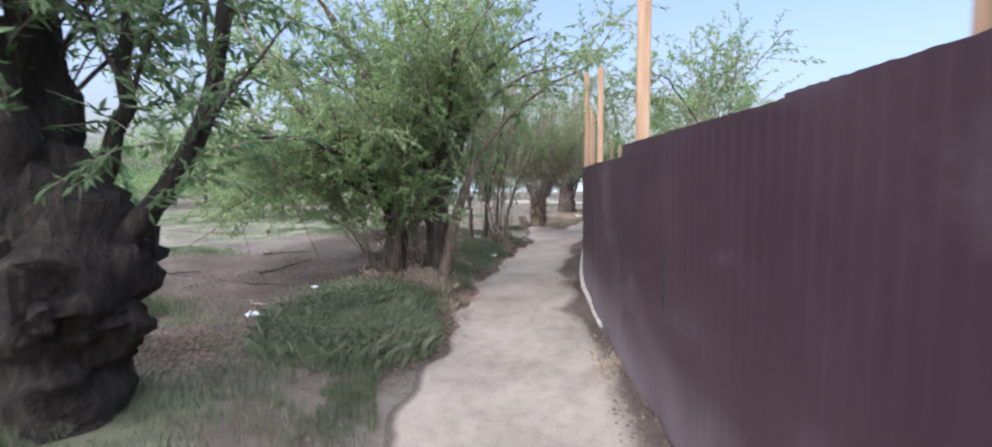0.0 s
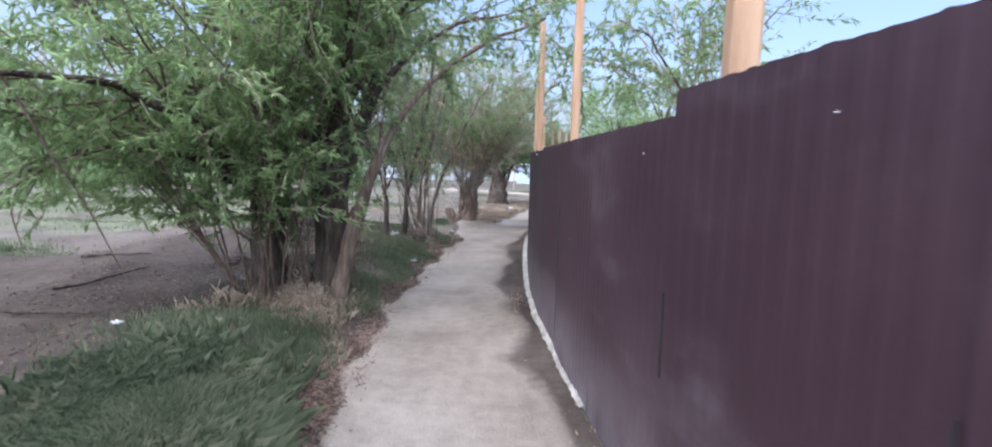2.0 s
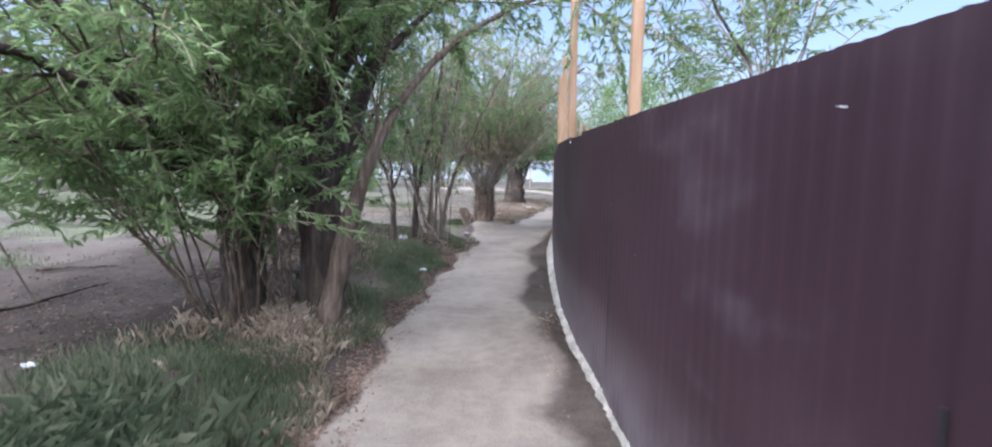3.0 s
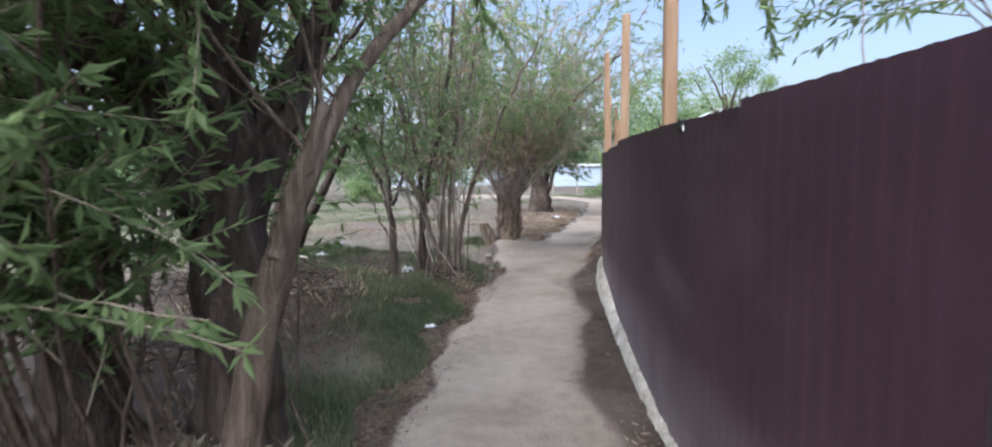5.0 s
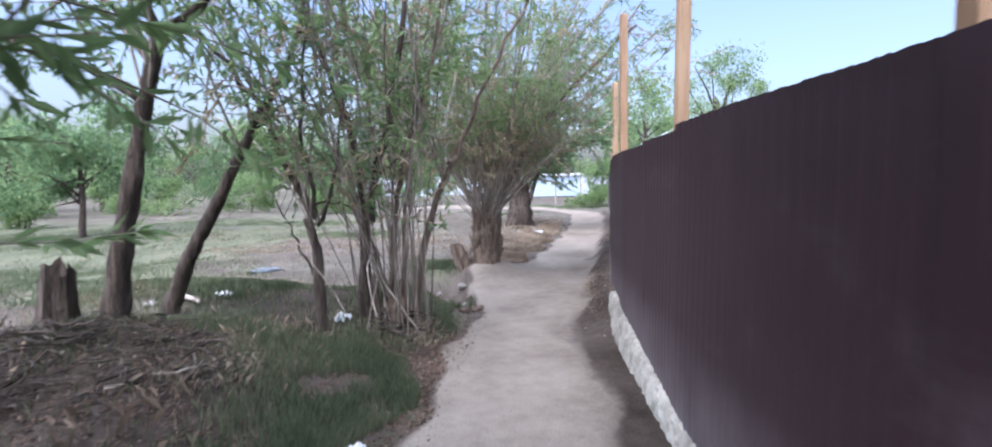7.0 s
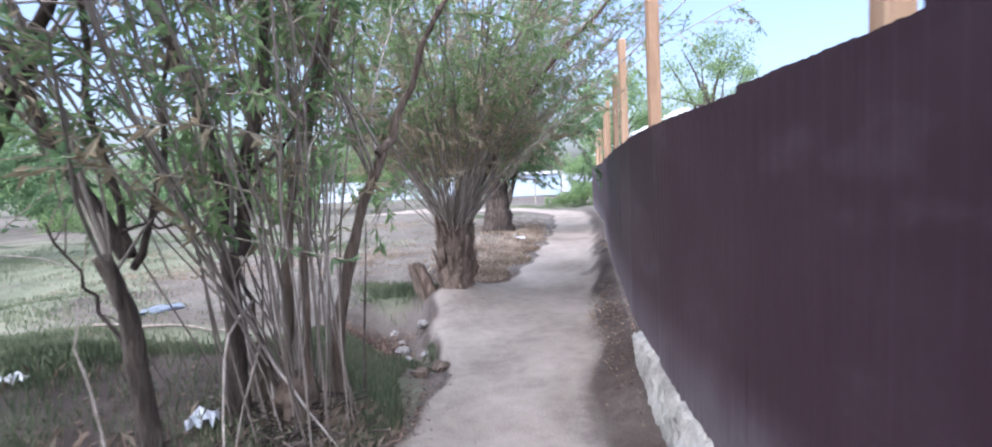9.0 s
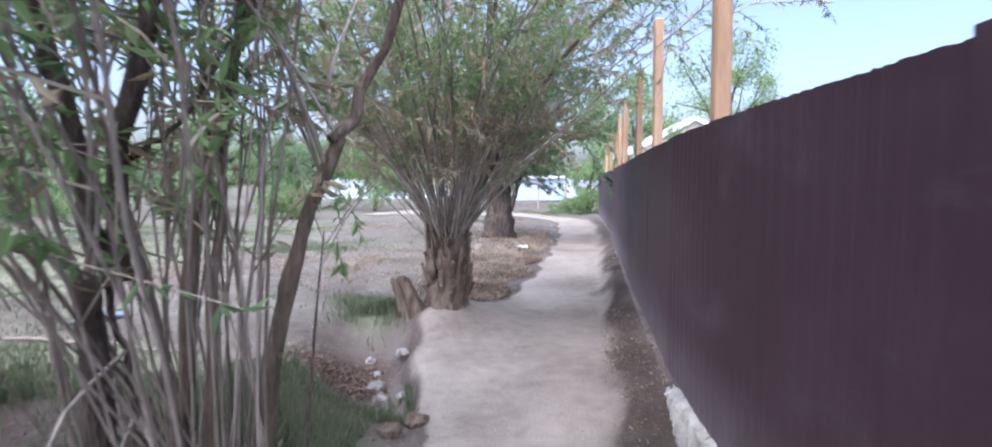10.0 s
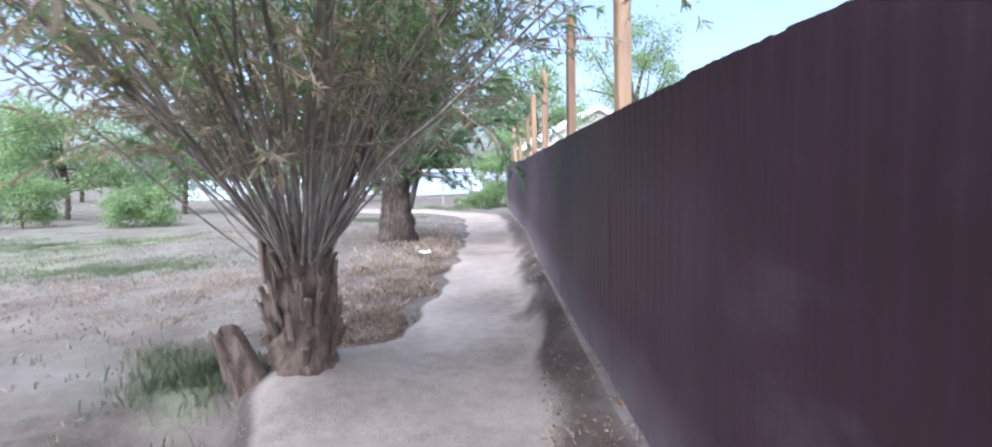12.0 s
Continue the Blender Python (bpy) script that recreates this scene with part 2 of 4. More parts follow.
def leaf_mesh(name, pos, way, length, width, material, rng):
    """Slender leaves, each a bent pair of faces with its own place, direction and size."""
    n = len(pos)
    d = way / (np.linalg.norm(way, axis=1, keepdims=True) + 1e-9)
    s = np.cross(d, rng.normal(size=(n, 3)))
    s /= np.linalg.norm(s, axis=1, keepdims=True) + 1e-9
    up = np.cross(s, d)
    L, W = length[:, None], width[:, None]
    v = np.stack([pos, pos + d * L * 0.45 + s * W * 0.5 + up * W * 0.15, pos + d * L - up * L * 0.08, pos + d * L * 0.45 - s * W * 0.5 + up * W * 0.15], 1)
    return mesh_from(name, v.reshape(-1, 3), np.arange(4 * n).reshape(n, 4), material)


def bend(start, way, length, n, droop, wander, rng):
    """A branch's centre line that bows with its own weight and wanders a little."""
    p, d = np.array(start, float), np.array(way, float)
    d /= np.linalg.norm(d)
    out, step = [p.copy()], length / (n - 1)
    for _ in range(n - 1):
        d = d + rng.normal(size=3) * wander + np.array([0, 0, -droop])
        d /= np.linalg.norm(d)
        p = p + d * step
        out.append(p.copy())
    return np.array(out)


# ---- plan ----
FENCE = [(1.75, -4.5), (1.2, -2), (0.85, 0), (0.57, 1.5), (0.3, 2.9), (0.2, 3.4), (0.09, 4.0), (-0.04, 5.0), (-0.13, 5.6), (-0.2, 6.2), (-0.34, 7.28), (-0.43, 8.3), (-0.47, 9.2), (-0.5, 10.3),
         (-0.52, 12), (-0.45, 13.3), (-0.25, 15.1), (0.25, 19.1), (0.86, 23.3), (1.4, 28.7), (1.75, 32.0)]
FY, FX = np.array([p[1] for p in FENCE], float), np.array([p[0] for p in FENCE], float)
LEFT_Y = np.array([-30, -4, 3.5, 5, 6, 8, 10, 12, 13.3, 14.5, 15.3, 16.1, 16.6, 18, 21, 24.7, 29, 33])
LEFT_X = np.array([-0.2, -0.75, -1.32, -1.5, -1.72, -1.9, -1.95, -2.0, -1.88, -2.3, -2.35, -2.0, -1.55, -1.17, -0.75, -0.3, -0.1, -0.3])
RIGHT_Y = np.array([-30, -4, 0, 3.6, 5.2, 8, 9.3, 12, 13.3, 16.6, 18, 21, 28, 33])
RIGHT_X = np.array([2.0, 1.1, 0.5, -0.03, -0.32, -0.74, -0.9, -0.95, -0.84, -0.36, -0.2, 0.25, 1.0, 1.3])


def fence_x(y):
    return np.interp(y, FY, FX)


def sheet_foot(y):
    """The height of the sheets' lower edge."""
    return np.interp(y, [0, 4, 6, 8, 9, 10, 10.7, 11.5, 13, 15, 18, 30], [0.14, 0.09, 0.0, 0.0, 0.03, 0.06, 0.10, 0.16, 0.23, 0.24, 0.18, 0.08])


def smooth(a, b, x):
    t = np.clip((x - a) / (b - a), 0, 1)
    return t * t * (3 - 2 * t)


def wob(x, y, s, seed=0.0):
    """Cheap smooth wobble between -1 and 1, for heights and zones."""
    return (np.sin(x * s * 1.3 + seed) * np.cos(y * s * 0.9 - seed * 1.7) + np.sin((x + y) * s * 0.77 + seed * 2.3) * np.cos((x - 1.4 * y) * s * 0.61 + seed)) * 0.6


def height(x, y):
    """The ground's height: a level path, a low bank beside it and uneven pasture beyond."""
    x, y = np.asarray(x, float), np.asarray(y, float)
    h = -0.008 * np.clip(y, 0, 13)
    out = np.interp(y, LEFT_Y, LEFT_X) - x
    bank = smooth(0.0, 0.9, out) * (0.20 - 0.14 * smooth(13.0, 15.0, y))
    bank = bank + 0.10 * smooth(0.4, 1.6, out) * wob(x, y, 1.6, 0.7) * (1 - smooth(13, 20, y) * 0.6)
    bank = bank - 0.24 * smooth(0.02, 0.17, out + 0.05 * np.sin(y * 9.0)) * (1 - smooth(0.5, 1.0, out)) * smooth(13.1, 13.6, y) * (1 - smooth(14.9, 15.4, y))
    bank = bank + 0.22 * np.exp(-((x + 2.1) ** 2 / 0.30 + (y - 15.5) ** 2 / 0.45))
    bank = bank + 0.15 * smooth(0.8, 1.6, out) * smooth(7.6, 9.2, y) * (1 - smooth(12.6, 13.4, y)) * (1 - smooth(3.2, 5.5, out))
    bank = bank + 0.20 * np.exp(-((x + 4.1) ** 2 / 0.7 + (y - 10.3) ** 2 / 0.35))
    bank = bank - 0.10 * smooth(5, 9, out) + 0.06 * smooth(2, 6, out) * wob(x, y, 0.5, 2.0)
    right = x - fence_x(np.clip(y, -4, 32))
    h = h + bank + np.interp(y, [-4, 3, 5.5, 7, 11.9, 13.8, 17, 24, 30], [0.14, 0.13, 0.05, 0.02, 0.02, 0.24, 0.24, 0.14, 0.06]) * smooth(-0.38, -0.04, right) * (1 - smooth(0.3, 1.2, right))
    return h + 0.012 * wob(x, y, 5.0, 1.0) * (np.abs(x) < 12)


def in_blob(x, y, blobs):
    v = np.zeros_like(x)
    for bx, by, rx, ry, k in blobs:
        v = np.maximum(v, k * np.exp(-(((x - bx) / rx) ** 2 + ((y - by) / ry) ** 2)))
    return v


GREEN = [(-5, 13.6, 1.6, 1.0, 0.95), (-4.4, 11.5, 1.0, 0.7, 0.85), (-5.2, 10.2, 1.2, 0.7, 0.7), (-2.2, 4.3, 0.65, 0.8, 1), (-2.6, 6.1, 0.8, 0.8, 0.9), (-2.25, 9.6, 0.5, 1.9, 0.9), (-2.3, 12.6, 0.45, 0.8, 0.8), (-7.9, 8.8, 0.9, 0.7, 0.7), (-17, 21, 9, 5, 0.9), (-9, 15, 3, 2.2, 0.8), (-6.0, 13.2, 1.6, 1.0, 0.8),
         (-5.0, 4.6, 0.9, 0.5, 0.8), (-2.9, 15.6, 0.45, 0.45, 0.9), (-3.3, 13.0, 0.5, 0.6, 0.8), (-6.5, 21.5, 1.6, 0.9, 0.6), (-12, 27, 5, 1.6, 0.7), (-3.0, 30, 1.2, 0.8, 0.6), (0.2, 35, 3, 1.6, 0.9), (-1.6, 18.5, 0.3, 1.2, 0.3), (-3, 2.4, 1, 0.8, 0.8)]
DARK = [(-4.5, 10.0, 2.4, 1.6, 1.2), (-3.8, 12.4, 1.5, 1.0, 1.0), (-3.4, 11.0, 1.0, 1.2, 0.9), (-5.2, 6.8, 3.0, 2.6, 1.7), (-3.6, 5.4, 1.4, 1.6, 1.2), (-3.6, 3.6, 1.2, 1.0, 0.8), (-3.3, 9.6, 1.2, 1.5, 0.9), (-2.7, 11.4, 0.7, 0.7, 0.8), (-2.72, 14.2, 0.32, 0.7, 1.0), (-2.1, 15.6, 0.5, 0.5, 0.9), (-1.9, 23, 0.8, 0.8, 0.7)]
SANDY = [(-4.6, 15.9, 1.5, 1.3, 1.1), (-3.5, 14.8, 0.7, 0.6, 0.8), (-9.5, 10.8, 3.0, 0.6, 0.9), (-12, 17, 6, 1.4, 0.8), (-7, 24, 6, 3.5, 0.8), (-5, 34, 9, 5, 0.8), (-4, 19, 1.6, 1.6, 0.7)]

# ---- ground ----
gx = np.concatenate([-np.geomspace(9.2, 2500, 40)[::-1], np.arange(-9, 3.01, 0.14), np.geomspace(3.2, 2500, 36)])
gy = np.concatenate([-np.geomspace(4.2, 2500, 30)[::-1], np.arange(-4, 26.01, 0.16), np.geomspace(26.3, 2500, 60)])
X, Y = np.meshgrid(gx, gy, indexing="ij")
Z = height(X, Y)
i, j = np.meshgrid(np.arange(len(gx) - 1), np.arange(len(gy) - 1), indexing="ij")
q = np.stack([i * len(gy) + j, (i + 1) * len(gy) + j, (i + 1) * len(gy) + j + 1, i * len(gy) + j + 1], -1).reshape(-1, 4)
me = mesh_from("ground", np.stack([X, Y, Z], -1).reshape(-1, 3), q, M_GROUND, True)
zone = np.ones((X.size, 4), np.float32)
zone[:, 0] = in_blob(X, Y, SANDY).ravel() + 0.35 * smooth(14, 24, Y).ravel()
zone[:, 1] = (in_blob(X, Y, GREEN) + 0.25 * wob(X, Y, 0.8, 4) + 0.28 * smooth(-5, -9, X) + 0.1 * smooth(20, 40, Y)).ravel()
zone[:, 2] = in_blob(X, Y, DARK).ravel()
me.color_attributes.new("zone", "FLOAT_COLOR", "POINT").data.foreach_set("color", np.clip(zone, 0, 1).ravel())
tagged(put("ground", me), "uneven bare earth with dry litter and patches of grass", "ground", kind="structure")

# ---- path ----
py = np.concatenate([np.arange(-14, 30, 0.15)])
rows = []
for y in py:
    e = 0.05 * math.sin(y * 3.1) + 0.04 * math.sin(y * 7.3 + 1)
    rows.append(((np.interp(y, LEFT_Y, LEFT_X) - 0.12 + e, y), (fence_x(max(-4, y)) - 0.03, y)))
for k in range(1, 15):
    a = math.radians(k * 5.5)
    rows.append(((-0.1 - 6.0 * (1 - math.cos(a)) * 1.2 - 0.25 * k, 30 + 5.5 * math.sin(a) * 0.9), (1.2 - 7.4 * (1 - math.cos(a)) * 1.2 - 0.2 * k, 30.2 + 8.0 * math.sin(a))))
NW = 22
pv, pz = [], []
for (lx, ly), (rx, ry) in rows:
    for k in range(NW + 1):
        u = k / NW
        x, y = lx + (rx - lx) * u, ly + (ry - ly) * u
        # right of edge_r: dark soil, with the fence's contact shade painted into the zone
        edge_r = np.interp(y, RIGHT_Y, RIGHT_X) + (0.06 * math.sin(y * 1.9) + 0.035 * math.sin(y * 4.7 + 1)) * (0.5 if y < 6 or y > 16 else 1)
        soil_shade = max(1 - smooth(0.0, 0.13, u), float(smooth(edge_r - 0.2, edge_r + 0.3, x)) * (1 if y < 32 else 0.2))
        lift = 0.012 + 0.018 * smooth(0, 0.1, u) - 0.03 * (1 - smooth(0, 0.04, u)) - 0.02 * math.exp(-((u - 0.42) / 0.2) ** 2)
        pv.append((x, y, float(height(x, y)) + lift))
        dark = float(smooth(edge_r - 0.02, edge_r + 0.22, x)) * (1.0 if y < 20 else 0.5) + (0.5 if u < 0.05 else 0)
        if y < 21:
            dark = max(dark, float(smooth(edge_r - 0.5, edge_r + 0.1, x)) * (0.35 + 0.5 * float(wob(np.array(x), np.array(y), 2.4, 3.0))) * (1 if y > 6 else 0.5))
        pz.append((min(1, 0.95 * soil_shade), dark, 0, 1))
n = NW + 1
pf = [(r * n + k, r * n + k + 1, (r + 1) * n + k + 1, (r + 1) * n + k) for r in range(len(rows) - 1) for k in range(NW)]
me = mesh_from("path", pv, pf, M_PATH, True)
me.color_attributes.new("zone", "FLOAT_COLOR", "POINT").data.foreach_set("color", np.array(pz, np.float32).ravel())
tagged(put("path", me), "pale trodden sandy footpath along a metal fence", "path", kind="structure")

# ---- fence ----
def fence_top(y):
    """The fence's top edge, which drops in steps from sheet to sheet."""
    if y < 1.75:
        return 1.748
    if y < 4.05:
        return 1.735
    if y < 6.25:
        return 1.657
    if y < 7.0:
        return 1.655
    if y < 10.25:
        return 1.632 + 0.048 * (y - 7.0) / 3.25
    if y < 11.1:
        return 1.64
    return 1.62 + 0.05 * float(smooth(17, 27, y))


arc = np.concatenate([[0], np.cumsum(np.hypot(np.diff(FX), np.diff(FY)))])
SEAMS_Y = [-4.0, -3.0, -2.0, -1.0, 0.05, 0.9, 1.75, 2.9, 3.98, 5.1, 6.25, 7.2, 8.35, 9.45, 10.25, 11.1, 12.3, 13.4, 14.5, 15.6, 16.7, 17.8, 18.9, 20, 21.1, 22.2, 23.3, 24.4, 25.5, 26.6, 27.7, 28.8, 29.9, 31, 32]
fence = tagged(new("fence"), "maroon profiled metal sheet fence on a pale concrete footing", "fence")
rng = np.random.default_rng(5)
for s0, s1 in zip(SEAMS_Y, SEAMS_Y[1:]):
    a0, a1 = np.interp([s0, s1], FY, arc)
    pitch, pts = 0.085, []
    count = max(4, int((a1 - a0) / pitch))
    for k in range(count):
        for u, d in ((0.0, 0), (0.42, 0), (0.54, 1), (0.88, 1)):
            pts.append((a0 + (a1 - a0) * (k + u) / count, d))
    pts.append((a1 + 0.05, 0))
    tilt, lift, dent = rng.uniform(-0.006, 0.006), rng.uniform(-0.003, 0.003), rng.uniform(0, 6.28)
    verts = []
    levels = (0.0, 0.25, 0.5, 0.75, 0.96, 1.0)
    for a, d in pts:
        y, x = np.interp(a, arc, FY), np.interp(a, arc, FX)
        dy, dx = np.interp(a + 0.2, arc, FY) - np.interp(a - 0.2, arc, FY), np.interp(a + 0.2, arc, FX) - np.interp(a - 0.2, arc, FX)
        ln = math.hypot(dx, dy) + 1e-9
        nx, ny = -dy / ln, dx / ln
        top = fence_top((s0 + s1) / 2 if s1 < 7.3 or 10 < s1 < 11.2 else y) + lift + rng.uniform(-0.003, 0.003)
        foot = float(sheet_foot(y))
        for lv in levels:
            off = 0.0014 * d + tilt * lv + 0.006 * math.sin(dent + 3.1 * lv + y * 2) * (0.5 if lv in (0.0, 1.0) else 1) + 0.007 * (a - a0)
            verts.append((x + nx * off, y + ny * off, foot + (top - foot) * lv))
    m_ = len(levels)
    faces = [(c * m_ + r, (c + 1) * m_ + r, (c + 1) * m_ + r + 1, c * m_ + r + 1) for c in range(len(pts) - 1) for r in range(m_ - 1)]
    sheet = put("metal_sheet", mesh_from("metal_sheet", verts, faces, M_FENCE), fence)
    thick = sheet.modifiers.new("thickness", "SOLIDIFY")
    thick.thickness, thick.offset = 0.004, -1

for y, z0, z1 in ((2.97, 0.78, 1.08), (4.05, 0.7, 1.02), (5.1, 0.05, 1.02), (6.25, 0.1, 1.2), (7.2, 0.6, 1.5)):
    x = float(fence_x(y))
    slope = (float(fence_x(y + 0.1)) - float(fence_x(y - 0.1))) / 0.2
    bm = box((0.010, 0.004, z1 - z0), (0, 0, 0), 0.001)
    bmesh.ops.transform(bm, matrix=Matrix.Translation((x - 0.010, y, (z0 + z1) / 2)) @ Matrix.Rotation(-math.atan(slope), 4, "Z") @ Matrix.Rotation(rng.uniform(-0.012, 0.012), 4, "X"), verts=bm.verts)
    part("seam", bm, M_BLACK, fence, "dark open seam between two sheets")

# bare bright scratches in the paint
for y, z, long, tilt in ((3.28, 1.59, 0.02, 0.3), (2.46, 1.61, 0.02, -0.2), (4.36, 1.53, 0.045, 0.25), (6.9, 1.05, 0.05, -0.5), (5.75, 0.98, 0.02, 0.2), (5.68, 0.93, 0.015, 0.6)):
    x = float(fence_x(y))
    slope = (float(fence_x(y + 0.1)) - float(fence_x(y - 0.1))) / 0.2
    bm = box((0.003, long * 0.6, 0.0035), (0, 0, 0), 0.001)
    bmesh.ops.transform(bm, matrix=Matrix.Translation((x - 0.008, y, z)) @ Matrix.Rotation(-math.atan(slope), 4, "Z") @ Matrix.Rotation(tilt, 4, "X"), verts=bm.verts)
    part("scratch", bm, M_RAG, fence, "bare bright scratch in the paint")

# footing: rough pale concrete pieces under the sheets
y = 5.2
while y < 14.1:
    ln = rng.uniform(0.35, 0.8)
    n_, sides, v = 22, 9, []
    for k in range(n_):
        yy = y + ln * k / (n_ - 1)
        grow = 1 - 0.12 * (k in (0, n_ - 1))
        fx, top = float(fence_x(yy)), float(sheet_foot(yy)) + 0.02
        low = -0.008 * min(13, yy) - 0.06
        top = low + (top - low) * (1 - 0.75 * float(smooth(12.3, 14.3, yy)))
        wide = (0.03 + 0.13 * max(0.0, top - low - 0.06)) * grow
        for c in range(sides):
            u = c / (sides - 1)
            xx = fx - wide * (1 - u) ** 0.75 + 0.05 * (u == 1) + rng.uniform(-0.012, 0.012) * (0 < c < sides - 1)
            v.append((xx, yy, low + (top - low) * u ** 0.7 * grow + rng.uniform(-0.012, 0.012) * (0 < c < sides - 1)))
    faces = [(k * sides + c, (k + 1) * sides + c, (k + 1) * sides + c + 1, k * sides + c + 1) for k in range(n_ - 1) for c in range(sides - 1)]
    piece = put("footing", mesh_from("footing", v, faces, M_CONCRETE), fence, "rough pale concrete footing")
    piece.modifiers.new("thickness", "SOLIDIFY").thickness = 0.03
    y += ln + rng.uniform(-0.02, 0.005)

# timber posts behind the sheets
for y, top, w in ((-3.2, 2.7, 0.1), (-0.9, 2.7, 0.1), (1.18, 2.75, 0.07), (3.82, 3.2, 0.07), (6.14, 2.72, 0.05), (8.42, 3.1, 0.058), (10.5, 2.85, 0.058), (12.65, 2.95, 0.058), (14.45, 2.62, 0.055),
                  (16.3, 2.64, 0.055), (18.5, 2.6, 0.055), (20.8, 2.64, 0.06), (23.0, 2.6, 0.06), (25.3, 2.72, 0.07), (27.5, 2.8, 0.07)):
    x = float(fence_x(y)) + 0.025 + w * 0.63
    bm = bmesh.new()
    lean = Matrix.Rotation(rng.uniform(-0.012, 0.012), 4, "X") @ Matrix.Rotation(rng.uniform(-0.012, 0.012), 4, "Y")
    base = float(height(x, y)) - 0.05
    box((w * 1.25, w * 1.25, top - base), (0, 0, (top - base) / 2), 0.008, bm)
    bmesh.ops.transform(bm, matrix=Matrix.Translation((x, y, base)) @ lean, verts=bm.verts)
    p = part("timber_post", bm, M_POLE, None)
    tagged(p, "tall ochre timber post standing behind the metal fence", "post", "posts behind the fence")


# ---- trees ----
def trunk_mesh(line, radii, rng, material, sides=22, knots=0.14):
    """A knotty trunk with a flared foot and lumps."""
    line = np.asarray(line, float)
    t = np.linspace(0, 1, len(line))
    tt = np.linspace(0, 1, len(line) * 5)
    pts = np.stack([np.interp(tt, t, line[:, k]) for k in range(3)], 1)
    r = np.interp(tt, t, radii)
    v, f = tube(pts, r, sides)
    c = np.repeat(pts, sides, axis=0)
    out = v - c
    bump = np.array([noise.noise(Vector(p) * 5.0) * 0.7 + noise.noise(Vector(p) * 13.0) * 0.45 + 0.75 * noise.noise(Vector((p[0] * 22, p[1] * 22, p[2] * 3.0))) for p in v])
    v = c + out * (1 + knots * 2.2 * bump)[:, None]
    cap = len(v)
    v = np.concatenate([v, pts[-1:] + np.array([[0, 0, radii[-1] * 0.3]])])
    top = (len(pts) - 1) * sides
    f = np.concatenate([f, np.array([(top + k, top + (k + 1) % sides, cap, cap) for k in range(0, sides)])])
    me = bpy.data.meshes.new("trunk")
    me.from_pydata([tuple(p) for p in v], [], [tuple(dict.fromkeys(q)) for q in f.tolist()])
    me.polygons.foreach_set("use_smooth", [True] * len(me.polygons))
    me.materials.append(material)
    return me


def blocked(p, low=2.9):
    """Whether points lie in the room over the path through which one walks."""
    left = np.interp(p[:, 1], LEFT_Y, LEFT_X)
    return (p[:, 0] > left + 0.05) & (p[:, 0] < fence_x(p[:, 1]) + 0.1) & (p[:, 2] < low) & (p[:, 1] < 12.8)


def foliage(tree, stems, rng, twigs, per_twig, lo, leaf, material, twig_len=(0.35, 0.9), droop=0.10, dry=0.0, dry_below=0.0, name="crown", zmin=0.0, low=2.25):
    """Twigs along the stems and slender leaves along the twigs, as one crown (and one of dry leaves)."""
    lines, P, D, dryness, at_world = [], [], [], [], np.array(tree.location)
    for s in stems:
        n = len(s)
        total = np.linalg.norm(np.diff(s, axis=0), axis=1).sum()
        for _ in range(max(2, int(twigs * total))):
            u = lo + (1 - lo) * rng.random() ** 0.8
            at = u * (n - 1)
            k = min(n - 2, int(at))
            p = s[k] + (s[k + 1] - s[k]) * (at - k)
            along = (s[k + 1] - s[k]) / (np.linalg.norm(s[k + 1] - s[k]) + 1e-9)
            way = along * rng.uniform(0.3, 1.0) + rng.normal(size=3) * 0.55
            ln = rng.uniform(*twig_len) * (1.15 - 0.5 * u)
            line = bend(p, way, ln, 5, droop, 0.12, rng)
            if line[-1, 2] < zmin or blocked(line + at_world, low).any():
                continue
            lines.append(line)
            m = rng.poisson(per_twig * ln) + 2
            w = rng.uniform(0.1, 1.0, m) * 3.999
            kk = w.astype(int)
            pos = line[kk] + (line[kk + 1] - line[kk]) * (w - kk)[:, None]
            tw = line[kk + 1] - line[kk]
            tw = tw / (np.linalg.norm(tw, axis=1, keepdims=True) + 1e-9)
            P.append(pos), D.append(tw * 0.7 + rng.normal(size=(m, 3)) * 0.5 + np.array([0, 0, -0.35]))
            dryness.append(np.full(m, (rng.random() < dry * (1 - u * 0.6)) or (line[-1, 2] < dry_below and rng.random() < 0.75)))
    if not lines:
        return
    v, f = join([tube(l, np.linspace(0.005, 0.0018, 5), 3) for l in lines])
    tw_ob = put("twig_spray", mesh_from("twig_spray", v, f, M_TWIG), tree, kind="stuff")
    P, D, dryness = np.concatenate(P), np.concatenate(D), np.concatenate(dryness)
    ln, wd = leaf
    L, W = rng.uniform(0.65, 1.2, len(P)) * ln, rng.uniform(0.7, 1.2, len(P)) * wd
    g = ~dryness
    if g.any():
        put(name, leaf_mesh(name, P[g], D[g], L[g], W[g], material, rng), tree, kind="stuff")
    if dryness.any() and dryness.sum() > 3:
        put("dry_foliage", leaf_mesh("dry_foliage", P[dryness], D[dryness], L[dryness], W[dryness], M_LEAF_DRY, rng), tree, "withered brown leaves", "stuff")


